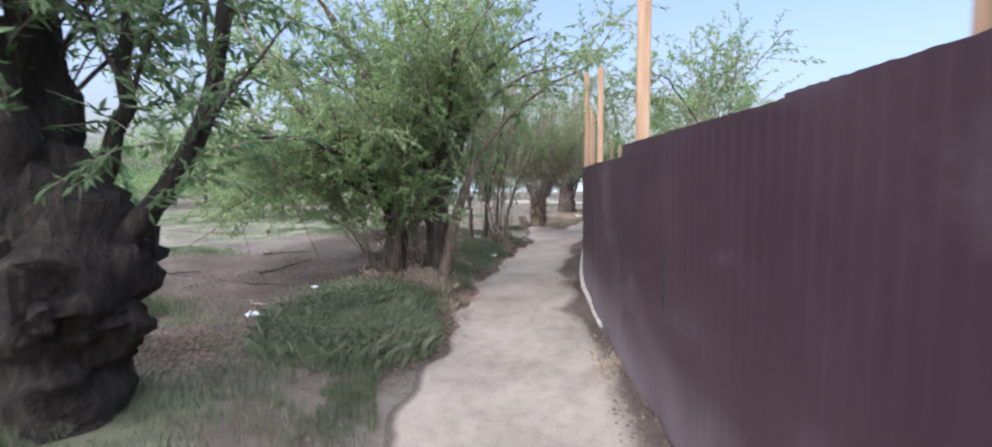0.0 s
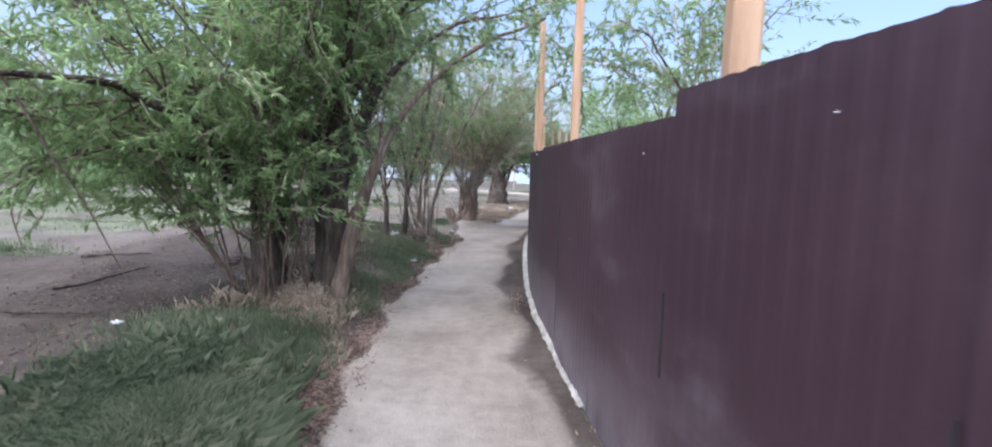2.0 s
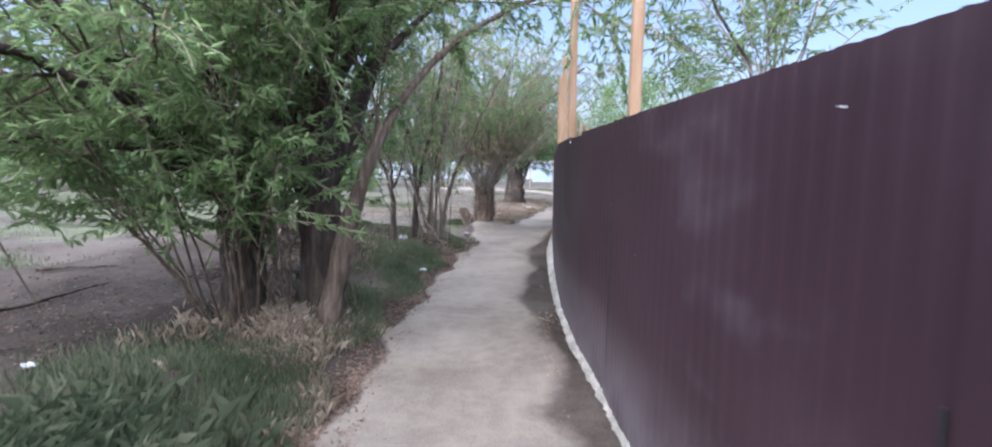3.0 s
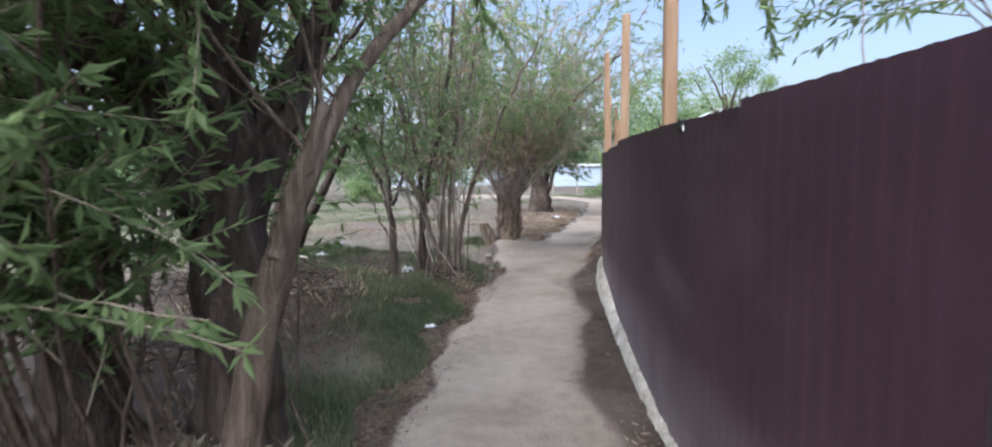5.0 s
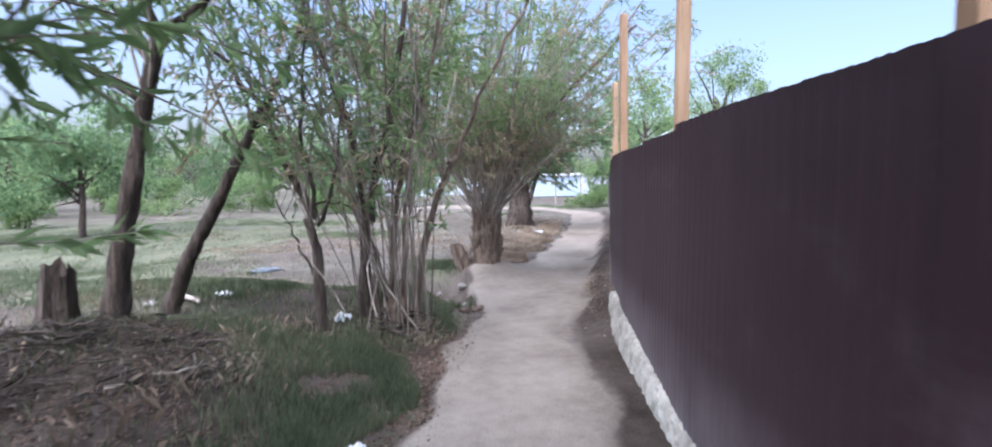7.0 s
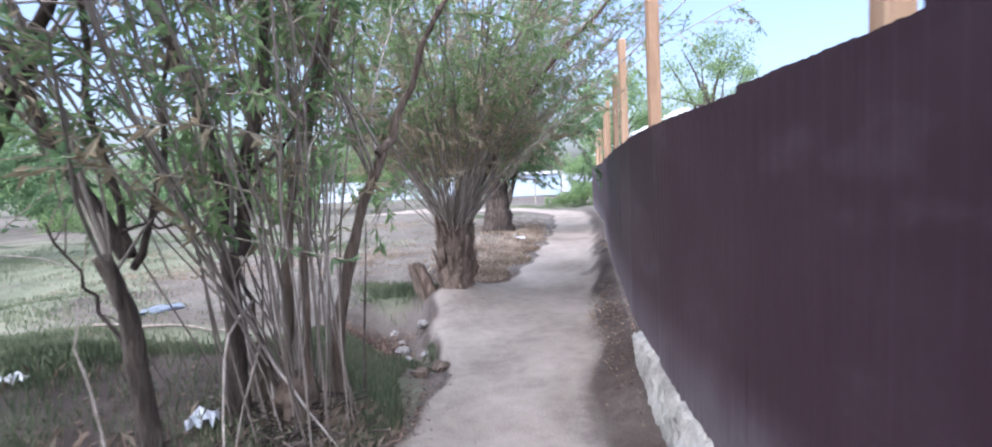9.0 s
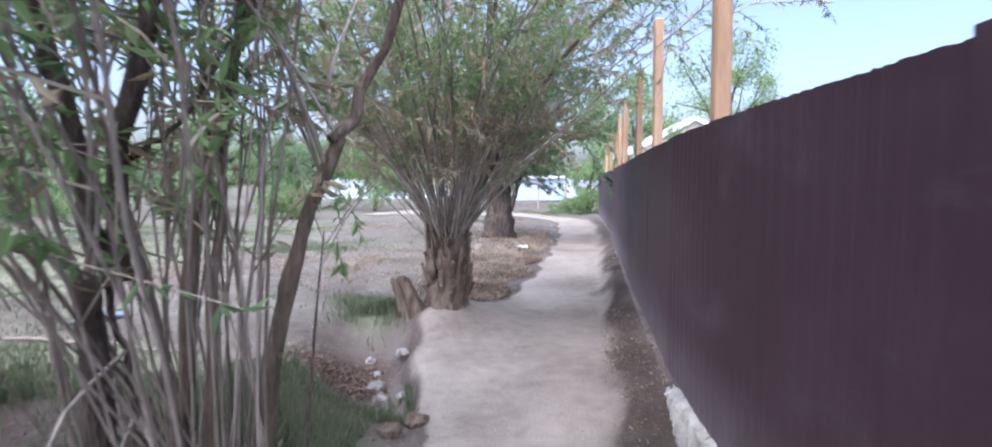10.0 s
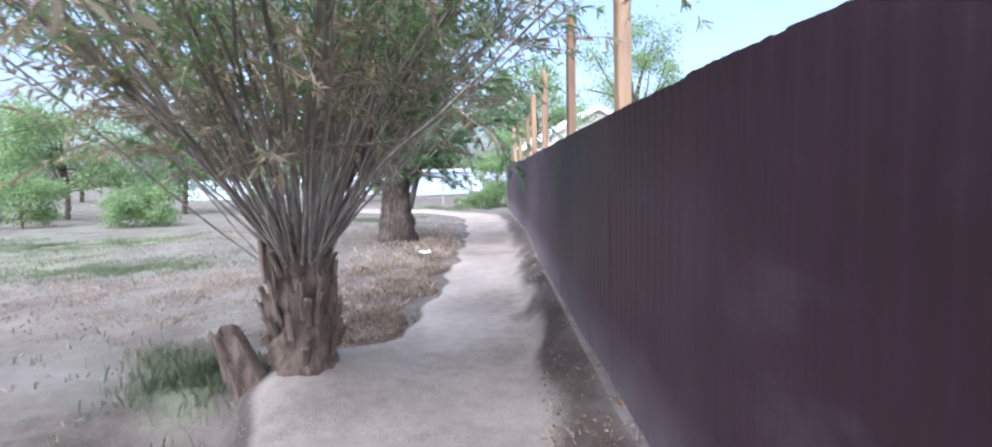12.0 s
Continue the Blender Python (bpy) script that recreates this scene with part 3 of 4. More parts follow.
def pollard(at, trunk, radii, stems, seed, label, bark=M_BARK, stem_mat=M_STEM, spread=0.55, length=(2.2, 3.6), r0=(0.012, 0.03), head=0.5, limbs=(), bare=0.35, twigs=9, per_twig=52,
            leaf=(0.095, 0.024), material=None, lean=(0, 0), dry=0.0, dry_below=0.0, droop=0.035, from_ground=0, zmin=1.0, twig_len=(0.4, 1.1), knots=0.14):
    """A cut-back willow: a stout knotty trunk, extra limbs, and a broom of slender stems with leaves."""
    rng = np.random.default_rng(seed)
    x, y = at
    z = float(height(x, y))
    tree = tagged(new("willow_tree"), label, "tree")
    tree.location = (x, y, z)
    line = [(dx, dy, dz) for dx, dy, dz in trunk]
    put("trunk", trunk_mesh([(line[0][0], line[0][1], line[0][2] - 0.12)] + line, [radii[0] * 1.25] + list(radii), rng, bark, knots=knots), tree)
    all_stems = []
    for pts, ra, rb in limbs:
        pts = np.array(pts, float)
        t, tt = np.linspace(0, 1, len(pts)), np.linspace(0, 1, 12)
        fine = np.stack([np.interp(tt, t, pts[:, k]) for k in range(3)], 1)
        fine[1:-1] = (fine[:-2] + 2 * fine[1:-1] + fine[2:]) / 4
        fine += rng.normal(size=fine.shape) * 0.012
        put("limb", trunk_mesh(fine, np.linspace(ra, rb, 12), rng, bark, 9, 0.08), tree)
        all_stems.append(fine)
        for _ in range(5):
            k = rng.integers(5, 12)
            way = (fine[min(k, 10) + 1 if k < 11 else 11] - fine[k - 1]) * 2 + rng.normal(size=3) * 0.45
            sub = bend(fine[k], way, rng.uniform(0.8, 1.7), 7, droop, 0.1, rng)
            if blocked(sub + np.array([x, y, z])).any():
                continue
            v, f = tube(sub, np.linspace(rb * 0.7, 0.004, 7), 5)
            put("branch", mesh_from("branch", v, f, stem_mat, True), tree)
            all_stems.append(sub)
    top = np.array(line[-1])
    low = np.array(line[max(0, len(line) - 2)])
    for k in range(stems):
        ang = rng.uniform(0, 2 * math.pi)
        tip = spread * math.sqrt(rng.random())
        way = np.array([math.cos(ang) * tip + lean[0], math.sin(ang) * tip + lean[1], 1.0])
        u = rng.uniform(head, 1.0)
        start = low + (top - low) * u + np.array([math.cos(ang), math.sin(ang), 0]) * radii[-1] * rng.uniform(0.3, 0.9)
        if k < from_ground:
            way[:2] *= 0.45
            start = np.array([math.cos(ang) * radii[0] * rng.uniform(0.9, 2.2), math.sin(ang) * radii[0] * rng.uniform(0.9, 2.2), 0.0])
        s = bend(start, way, rng.uniform(*length), 9, droop, 0.085, rng)
        if blocked(s + np.array([x, y, z])).any():
            way[0] = -abs(way[0])
            s = bend(start, way, rng.uniform(*length), 9, droop, 0.085, rng)
            if blocked(s + np.array([x, y, z])).any():
                continue
        r = rng.uniform(*r0)
        v, f = tube(s, np.linspace(r, 0.005, 9), 6)
        put("stem", mesh_from("stem", v, f, stem_mat, True), tree)
        all_stems.append(s)
    foliage(tree, all_stems, rng, twigs, per_twig, bare, leaf, material or M_LEAF, dry=dry, dry_below=dry_below, zmin=zmin, twig_len=twig_len)
    return tree



def add_stubs(tree, count, span, radius, seed, material):
    """Cut and broken stubs round a pollard's trunk."""
    rng = np.random.default_rng(seed)
    for k in range(count):
        a, h0 = rng.uniform(0, 6.28), rng.uniform(*span)
        r = radius * (0.92 + 0.3 * rng.random())
        tall, wide = rng.uniform(0.1, 0.3), rng.uniform(0.08, 0.2) * radius
        ca, sa, out = math.cos(a), math.sin(a), rng.uniform(0.02, 0.09)
        p0 = np.array([ca * r, sa * r, h0])
        v, f = tube([p0, p0 + np.array([ca * out * 0.4, sa * out * 0.4, tall * 0.45]), p0 + np.array([ca * out, sa * out, tall]), p0 + np.array([ca * out, sa * out, tall + 0.004])], (wide, wide * 0.95, wide * 0.75, 0.002), 7, 0.18, rng)
        put("cut_stub", mesh_from("cut_stub", v, f, material), tree)


# unseen willows added behind the start, in line with the row, to shade the fence
pollard((-2.7, -2.2), [(0, 0, 0), (0.02, 0, 0.5), (0.0, 0, 1.0), (0.05, 0, 1.4)], (0.3, 0.24, 0.26, 0.24), 34, 27, "unseen pollard willow added to shade the near fence", spread=1.2, length=(2.2, 3.6), bare=0.2, twigs=5, zmin=1.2, material=M_LEAF_DARK)
pollard((-2.9, -6.4), [(0, 0, 0), (0.02, 0, 0.5), (0.0, 0, 1.0), (0.05, 0, 1.4)], (0.3, 0.24, 0.26, 0.24), 34, 28, "unseen pollard willow added to shade the near fence", spread=1.2, length=(2.2, 3.6), bare=0.2, twigs=5, zmin=1.2, material=M_LEAF_DARK)
# old dark willow passed first
old = pollard((-3.08, 2.35), [(0, 0, 0), (0.03, 0.03, 0.3), (0.06, 0.03, 0.55), (0.1, 0, 0.82), (0.06, 0, 1.08), (-0.1, 0.05, 1.5), (-0.2, 0.1, 2.2)], (0.37, 0.31, 0.36, 0.46, 0.38, 0.24, 0.17), 26, 11, "massive dark old willow trunk with leafy shoots", bark=M_BARK_OLD, spread=0.9, length=(1.6, 3.0),
        limbs=(([(0.35, 0.05, 0.9), (0.62, 0.1, 1.15), (0.92, 0.15, 1.6), (1.08, 0.2, 2.1), (1.15, 0.3, 3.0)], 0.075, 0.03), ([(-0.1, 0.05, 1.5), (-0.3, 0.3, 2.4), (-0.6, 0.3, 3.8)], 0.15, 0.05), ([(0.05, -0.1, 1.2), (0.1, -0.35, 2.2), (0.3, -0.6, 3.6)], 0.13, 0.04), ([(0.2, 0.1, 1.1), (0.35, 0.25, 1.8), (0.4, 0.3, 3.2)], 0.06, 0.025)),
        material=M_LEAF_DARK, bare=0.1, twigs=7.5, zmin=1.1, knots=0.18, r0=(0.006, 0.016), head=0.2, stem_mat=M_BARK)
add_stubs(old, 26, (0.6, 0.95), 0.40, 55, M_BARK_OLD)
# dark pollards in the verge with a paler leaning trunk
pollard((-3.12, 7.3), [(0, 0, 0), (0.02, 0, 0.4), (0.0, 0.02, 0.8), (0.05, 0, 1.15), (0.02, 0, 1.5)], (0.19, 0.15, 0.16, 0.18, 0.09), 40, 12, "dark pollarded willow with a dense green crown and suckers", spread=1.15, length=(1.8, 3.2),
        limbs=(([(-0.05, -0.1, 1.0), (-0.45, -0.3, 1.6), (-1.0, -0.5, 2.2), (-1.6, -0.6, 3.0)], 0.12, 0.04), ([(-0.1, 0, 1.0), (-0.7, -0.2, 1.6), (-1.6, -0.5, 1.9), (-2.5, -0.8, 1.8)], 0.09, 0.025), ([(0, -0.1, 1.0), (-0.2, -0.7, 1.6), (-0.5, -1.3, 1.9), (-0.9, -1.8, 1.85)], 0.06, 0.02), ([(-0.1, 0, 1.05), (-0.7, 0.1, 1.5), (-1.5, 0.0, 1.75), (-2.3, 0.1, 1.55)], 0.06, 0.02),
               ([(-0.1, -0.05, 1.0), (-0.6, -0.3, 1.38), (-1.2, -0.5, 1.45), (-1.9, -0.7, 1.25)], 0.04, 0.014), ([(-0.05, -0.1, 1.0), (-0.4, -0.6, 1.38), (-0.8, -1.0, 1.42), (-1.2, -1.4, 1.2)], 0.04, 0.014)),
        from_ground=22, bare=0.15, material=M_LEAF, twigs=6.5, twig_len=(0.4, 1.2), zmin=0.75, r0=(0.005, 0.014), stem_mat=M_BARK_RED, knots=0.15)
pollard((-2.55, 7.6), [(0, 0, 0), (0.0, 0, 0.5), (-0.03, 0.02, 1.0), (-0.02, 0, 1.45), (0.0, 0, 1.9)], (0.20, 0.165, 0.18, 0.2, 0.1), 36, 22, "dark stout pollard willow under a dense crown", spread=1.0, length=(2.2, 3.8),
        limbs=(([(0, 0.05, 1.1), (0.12, 0.25, 1.55), (0.28, 0.5, 2.05), (0.4, 0.9, 3.0)], 0.13, 0.05), ([(-0.1, -0.05, 1.3), (-0.35, -0.3, 2.0), (-0.75, -0.5, 2.7), (-1.3, -0.6, 3.7)], 0.16, 0.05), ([(0.05, -0.1, 1.4), (0.4, -0.6, 2.4), (0.7, -1.2, 3.2)], 0.07, 0.03), ([(0.08, 0.1, 1.5), (0.45, 0.4, 2.3), (1.0, 0.8, 2.95), (1.7, 1.2, 3.2)], 0.05, 0.015), ([(0.05, 0, 1.5), (0.4, -0.1, 2.4), (0.9, -0.2, 3.0), (1.5, -0.3, 3.3)], 0.045, 0.015), ([(-0.1, 0, 1.4), (-0.3, -0.4, 1.8), (-0.6, -0.9, 2.0), (-1.0, -1.3, 1.9)], 0.05, 0.018)),
        from_ground=12, bare=0.12, material=M_LEAF, twigs=6.5, zmin=1.0, r0=(0.006, 0.015), stem_mat=M_BARK_RED, knots=0.15)
pollard((-2.36, 7.25), [(0, 0, 0), (0.08, 0.04, 0.5), (0.24, 0.08, 1.1), (0.42, 0.14, 1.65)], (0.082, 0.072, 0.066, 0.022), 6, 13, "leaning brown willow trunk beside a dark pollard", bark=M_BARK_RED, spread=0.9, length=(1.8, 3.0),
        limbs=(([(0.20, 0.07, 1.0), (0.34, 0.11, 1.4), (0.62, 0.45, 2.1), (1.2, 1.5, 2.9), (2.0, 2.4, 3.4)], 0.047, 0.018),), bare=0.2, lean=(0.25, 0.2), twigs=7, zmin=1.6, r0=(0.005, 0.011), stem_mat=M_BARK_RED, knots=0.18)
def rise(at, pts, sway=0.0):
    """World (x, height) pairs of a trunk or limb as points beside the tree's foot."""
    x0, y0 = at
    z0 = float(height(x0, y0))
    return [(x - x0, sway * k, z - z0) for k, (x, z) in enumerate(pts)]


# slim trees on the bank
at = (-4.14, 10.6)
pollard(at, rise(at, [(-4.14, 0.42), (-4.07, 0.85), (-3.99, 1.2), (-3.84, 1.82), (-3.7, 2.3)]), (0.085, 0.068, 0.06, 0.052, 0.045), 9, 14, "slim upright dark willow with broad scattered leaves", spread=0.9, length=(1.0, 2.0), head=0.0,
        limbs=((rise(at, [(-3.7, 2.28), (-3.53, 2.45), (-3.28, 2.62), (-2.95, 3.0), (-2.7, 3.5)]), 0.04, 0.016), (rise(at, [(-3.7, 2.28), (-3.76, 2.6), (-3.8, 3.0), (-3.7, 3.6)]), 0.036, 0.016), (rise(at, [(-3.82, 1.9), (-4.1, 2.15), (-4.5, 2.3), (-5.0, 2.4)], -0.1), 0.024, 0.009)),
        bare=0.08, twigs=4, per_twig=32, leaf=(0.095, 0.030), r0=(0.008, 0.016), material=M_LEAF_DARK, zmin=0.9)
at = (-4.48, 11.6)
pollard(at, rise(at, [(-4.48, 0.3), (-4.3, 0.72), (-4.09, 1.06), (-3.74, 1.68), (-3.46, 2.13)]), (0.075, 0.06, 0.055, 0.046, 0.036), 8, 15, "slim dark willow leaning over with sparse leaves", spread=0.8, length=(1.0, 1.8), head=0.0, lean=(0.35, 0),
        limbs=((rise(at, [(-3.46, 2.1), (-3.2, 2.65), (-3.0, 3.3)]), 0.03, 0.012),), bare=0.1, twigs=4, per_twig=30, leaf=(0.09, 0.026), r0=(0.008, 0.015), material=M_LEAF_DARK, zmin=0.9)
# dark curved tree passed close by
at = (-3.12, 11.56)
pollard(at, rise(at, [(-3.10, 0.15), (-3.08, 0.5), (-3.07, 0.85), (-3.12, 1.1)], -0.05), (0.058, 0.046, 0.04, 0.04), 6, 29, "dark curved willow bowed away from the path", spread=0.9, length=(0.9, 1.7), head=0.6, r0=(0.006, 0.012), lean=(-0.4, 0),
        limbs=((rise(at, [(-3.12, 1.08), (-3.24, 1.35), (-3.42, 1.85), (-3.66, 2.24), (-3.95, 2.6)], -0.04), 0.036, 0.014), (rise(at, [(-3.1, 1.08), (-3.12, 1.4), (-3.2, 1.7), (-3.14, 2.24), (-3.05, 2.8)], -0.03), 0.02, 0.01), (rise(at, [(-3.1, 1.02), (-2.98, 1.3), (-2.93, 1.64), (-2.85, 2.16)], 0.02), 0.018, 0.008),
               (rise(at, [(-3.16, 1.2), (-2.98, 1.22), (-2.8, 1.16), (-2.6, 1.1)], 0.02), 0.010, 0.004), (rise(at, [(-3.09, 0.55), (-3.25, 0.85), (-3.4, 1.25)], -0.05), 0.012, 0.005)),
        bare=0.2, twigs=2.2, per_twig=28, leaf=(0.085, 0.022), material=M_LEAF_DARK, zmin=0.9)
# clump of many pale stems with thicker dark ones
at = (-2.58, 11.98)
pollard(at, [(0, 0, 0), (0, 0, 0.12), (0, 0, 0.22), (0, 0, 0.3)], (0.15, 0.13, 0.11, 0.08), 58, 16, "willow clump of many pale slender stems", spread=0.46, length=(2.6, 4.4), head=0.0, r0=(0.003, 0.0075), stem_mat=M_SHOOT,
        limbs=((rise(at, [(-2.63, 0.3), (-2.59, 0.94), (-2.5, 1.57), (-2.37, 1.92), (-2.18, 2.5), (-2.1, 3.4)], 0.04), 0.03, 0.012), (rise(at, [(-2.5, 0.25), (-2.5, 0.9), (-2.44, 1.6), (-2.3, 2.4), (-2.2, 3.3)], 0.05), 0.022, 0.01)),
        bark=M_BARK_RED, bare=0.25, from_ground=40, twigs=1.7, per_twig=30, dry=0.3, zmin=1.3, knots=0.22)
at = (-2.82, 11.9)
pollard(at, rise(at, [(-2.84, 0.15), (-2.82, 0.5), (-2.79, 0.8), (-2.77, 1.05)], -0.04), (0.06, 0.048, 0.045, 0.042), 4, 25, "dark forked willow with two tall limbs", spread=0.5, length=(1.4, 2.4), head=0.7, r0=(0.008, 0.014),
        limbs=((rise(at, [(-2.77, 1.03), (-2.83, 1.4), (-2.89, 1.82), (-3.02, 2.25), (-3.16, 2.7), (-3.4, 3.5)], -0.04), 0.034, 0.018), (rise(at, [(-2.77, 1.03), (-2.71, 1.35), (-2.6, 1.75), (-2.47, 2.2), (-2.38, 2.7), (-2.3, 3.5)], -0.03), 0.038, 0.02),
               (rise(at, [(-2.68, 1.45), (-2.5, 1.58), (-2.34, 1.85)], 0.03), 0.012, 0.006), (rise(at, [(-2.86, 1.25), (-2.74, 0.8), (-2.62, 0.3)], -0.02), 0.011, 0.013)),
        bare=0.35, twigs=2.0, per_twig=30, dry=0.25, zmin=1.3, material=M_LEAF_DARK)
at = (-2.44, 12.3)
pollard(at, rise(at, [(-2.46, 0.15), (-2.42, 0.57), (-2.32, 0.95), (-2.22, 1.26), (-2.08, 1.55)]), (0.042, 0.036, 0.034, 0.032, 0.03), 5, 26, "slender reddish willow stem leaning over the path", bark=M_BARK_RED, spread=0.7, length=(1.4, 2.4), head=0.4, r0=(0.007, 0.012), lean=(0.3, 0.1),
        limbs=((rise(at, [(-2.09, 1.52), (-1.98, 1.8), (-1.86, 2.09), (-1.65, 2.54), (-1.3, 3.2)], 0.05), 0.027, 0.012),), bare=0.25, twigs=3.5, per_twig=46, zmin=1.6)
pollard((-2.36, 12.5), [(0, 0, 0), (0, 0.08, 0.4), (0, 0.2, 0.8), (-0.05, 0.45, 1.12)], (0.010, 0.008, 0.006, 0.004), 3, 30, "thin low willow shoot with a few broad leaves", spread=0.6, length=(0.4, 0.7), head=0.3, bare=0.2, twigs=7, per_twig=26, leaf=(0.085, 0.03),
        r0=(0.003, 0.005), lean=(0, 0.3), zmin=0.5, twig_len=(0.12, 0.3))


def stump(at, lean, r, tall, seed, label, material):
    """A broken stump: a fluted, leaning stub with a jagged, hollow top."""
    rng = np.random.default_rng(seed)
    sides, rings, v = 18, 9, []
    flute = rng.uniform(-0.16, 0.16, sides)
    jag = 0.94 + 0.12 * np.sin(np.arange(sides) * 0.9 + seed) + rng.uniform(-0.06, 0.06, sides)
    for k in range(rings):
        u = k / (rings - 1)
        for c in range(sides):
            a = 2 * math.pi * c / sides
            q = r * (1.35 - 0.5 * u ** 0.6) * (1 + flute[c] + rng.uniform(-0.05, 0.05))
            v.append((lean[0] * u + q * math.cos(a), lean[1] * u + q * math.sin(a), -0.08 + (tall * (1 + (jag[c] - 1) * u) + 0.08) * u))
    top = (rings - 1) * sides
    v += [(lean[0] * 0.9 + 0.45 * r * math.cos(2 * math.pi * c / sides), lean[1] * 0.9 + 0.45 * r * math.sin(2 * math.pi * c / sides), tall * 0.62) for c in range(sides)]
    f = [(k * sides + c, k * sides + (c + 1) % sides, (k + 1) * sides + (c + 1) % sides, (k + 1) * sides + c) for k in range(rings) for c in range(sides)]
    hub = len(v)
    v.append((lean[0] * 0.9, lean[1] * 0.9, tall * 0.58))
    me = bpy.data.meshes.new("stump")
    me.from_pydata(v, [], f + [(top + sides + c, top + sides + (c + 1) % sides, hub) for c in range(sides)])
    me.materials.append(material)
    ob = put("tree_stump", me)
    ob.location = (*at, float(height(*at)))
    return tagged(ob, label, "stump")


stump((-4.58, 10.6), (0.05, 0, 0), 0.11, 0.46, 71, "dark broken tree stump on the littered bank", M_BARK)
stump((-2.78, 12.05), (-0.02, 0, 0), 0.05, 0.42, 72, "sawn brown willow stub beside the pale stems", M_BARK_RED)
# broom-headed pollard at the fork of the path
broom = pollard((-2.1, 15.5), [(0, 0, 0), (0.02, 0, 0.3), (0, 0, 0.6), (0.02, 0, 0.78)], (0.22, 0.155, 0.165, 0.20), 165, 17, "stubby pollard willow with a broad broom of bare stems", bark=M_BARK_RED, spread=0.82, length=(2.6, 4.4), head=0.15, r0=(0.005, 0.013),
        knots=0.2, bare=0.22, twigs=4.8, per_twig=46, leaf=(0.08, 0.016), dry=0.28, dry_below=1.9, droop=0.02, zmin=1.15, twig_len=(0.3, 0.75), limbs=(([(0.1, 0, 0.8), (0.6, 0.1, 1.7), (1.3, 0.0, 2.7), (2.2, -0.4, 3.4)], 0.045, 0.02),))
add_stubs(broom, 64, (0.02, 0.72), 0.17, 91, M_BARK_RED)
stump((-2.42, 15.42), (-0.16, 0.02), 0.12, 0.36, 73, "broken brown stump beside the pollard willow", M_BARK_RED)
# tree with a dark trunk by the bend
pollard((-1.95, 23.4), [(0, 0, 0), (0.02, 0, 0.5), (0.0, 0, 1.0), (0.15, 0, 1.6)], (0.42, 0.34, 0.3, 0.24), 40, 19, "dark willow with a dense round green crown", spread=1.2, length=(2.2, 3.6), bare=0.1, material=M_LEAF_DARK, twigs=6, per_twig=34, leaf=(0.14, 0.04),
        limbs=(([(0.2, 0, 1.3), (0.9, -0.3, 2.0), (1.8, -0.5, 2.5), (2.6, -0.6, 2.5)], 0.09, 0.03), ([(0.1, 0, 0.3), (0.35, -0.1, 0.9), (0.6, -0.2, 1.8)], 0.09, 0.05), ([(-0.2, 0, 1.2), (-1.2, -0.3, 2.1), (-2.4, -0.4, 2.7)], 0.09, 0.03)), zmin=1.1)
# willow behind the fence whose twigs hang over it
pollard((1.55, 8.4), [(0, 0, 0), (0.0, 0, 0.8), (-0.05, 0, 1.5), (-0.1, 0, 2.0)], (0.09, 0.075, 0.065, 0.05), 15, 20, "light green willow hanging over the metal fence", spread=0.6, length=(1.3, 2.1), head=0.5, bare=0.25, twigs=7, per_twig=34, lean=(-0.12, 0.05), r0=(0.005, 0.010),
        limbs=((rise((1.55, 8.4), [(1.45, 1.8), (1.1, 2.5), (0.75, 2.95), (0.45, 3.05)], -0.1), 0.02, 0.007),), zmin=2.15, leaf=(0.10, 0.022), droop=0.07)


def round_tree(at, tall, wide, count, leaf, seed, label, material=None, clear=0.25, base=None, name="broadleaf_tree"):
    """A tree seen from afar: a tapering trunk, limbs, and a ragged crown of leaf sprays in lobes with gaps."""
    rng = np.random.default_rng(seed)
    x, y = at
    tree = tagged(new(name), label, "tree" if tall > 2.4 else "bush")
    tree.location = (x, y, float(height(x, y)) if base is None else base)
    r = tall * 0.018
    top = tall * 0.62
    put("trunk", trunk_mesh([(0, 0, -0.1), (0.03 * tall, 0, top * 0.4), (0, 0.02 * tall, top)], (r * 1.3, r, r * 0.5), rng, M_BARK, 8, 0.1), tree)
    lobes = []
    for k in range(13):
        a, q = rng.uniform(0, 2 * math.pi), rng.uniform(0.2, 0.85)
        c = np.array([math.cos(a) * wide * q, math.sin(a) * wide * q, tall * rng.uniform(clear + 0.12, 0.86)])
        lobes.append((c, wide * rng.uniform(0.26, 0.5)))
        s = bend((0, 0, top * rng.uniform(0.3, 0.9)), c - np.array([0, 0, top * 0.6]), np.linalg.norm(c) * 0.5, 5, 0, 0.08, rng)
        v, f = tube(s, np.linspace(r * 0.5, r * 0.1, 5), 5)
        put("limb", mesh_from("limb", v, f, M_BARK, True), tree)
    pos = []
    for c, q in lobes:
        m = int(count / len(lobes))
        d = rng.normal(size=(m, 3))
        d /= np.linalg.norm(d, axis=1, keepdims=True)
        k = rng.random(m) ** 0.45
        p = c + d * (q * k * (1 + 0.45 * wob(d[:, 0] * 3 + c[0], d[:, 1] * 3 + d[:, 2] * 2, 2.1, seed)))[:, None] * np.array([1, 1, 0.8])
        pos.append(p)
    pos = np.concatenate(pos)
    pos = pos[(pos[:, 2] > tall * clear * 0.8) & ((wob(pos[:, 0] * 2.2 / wide, pos[:, 2] * 2.2 / wide, 3.1, seed * 0.7) + rng.uniform(-0.4, 1.0, len(pos))) > 0)]
    way = rng.normal(size=pos.shape) + np.array([0, 0, -0.5])
    put("crown", leaf_mesh("crown", pos, way, rng.uniform(0.6, 1.3, len(pos)) * leaf, rng.uniform(0.6, 1.2, len(pos)) * leaf * 0.4, material or M_LEAF, rng), tree, kind="stuff")
    return tree


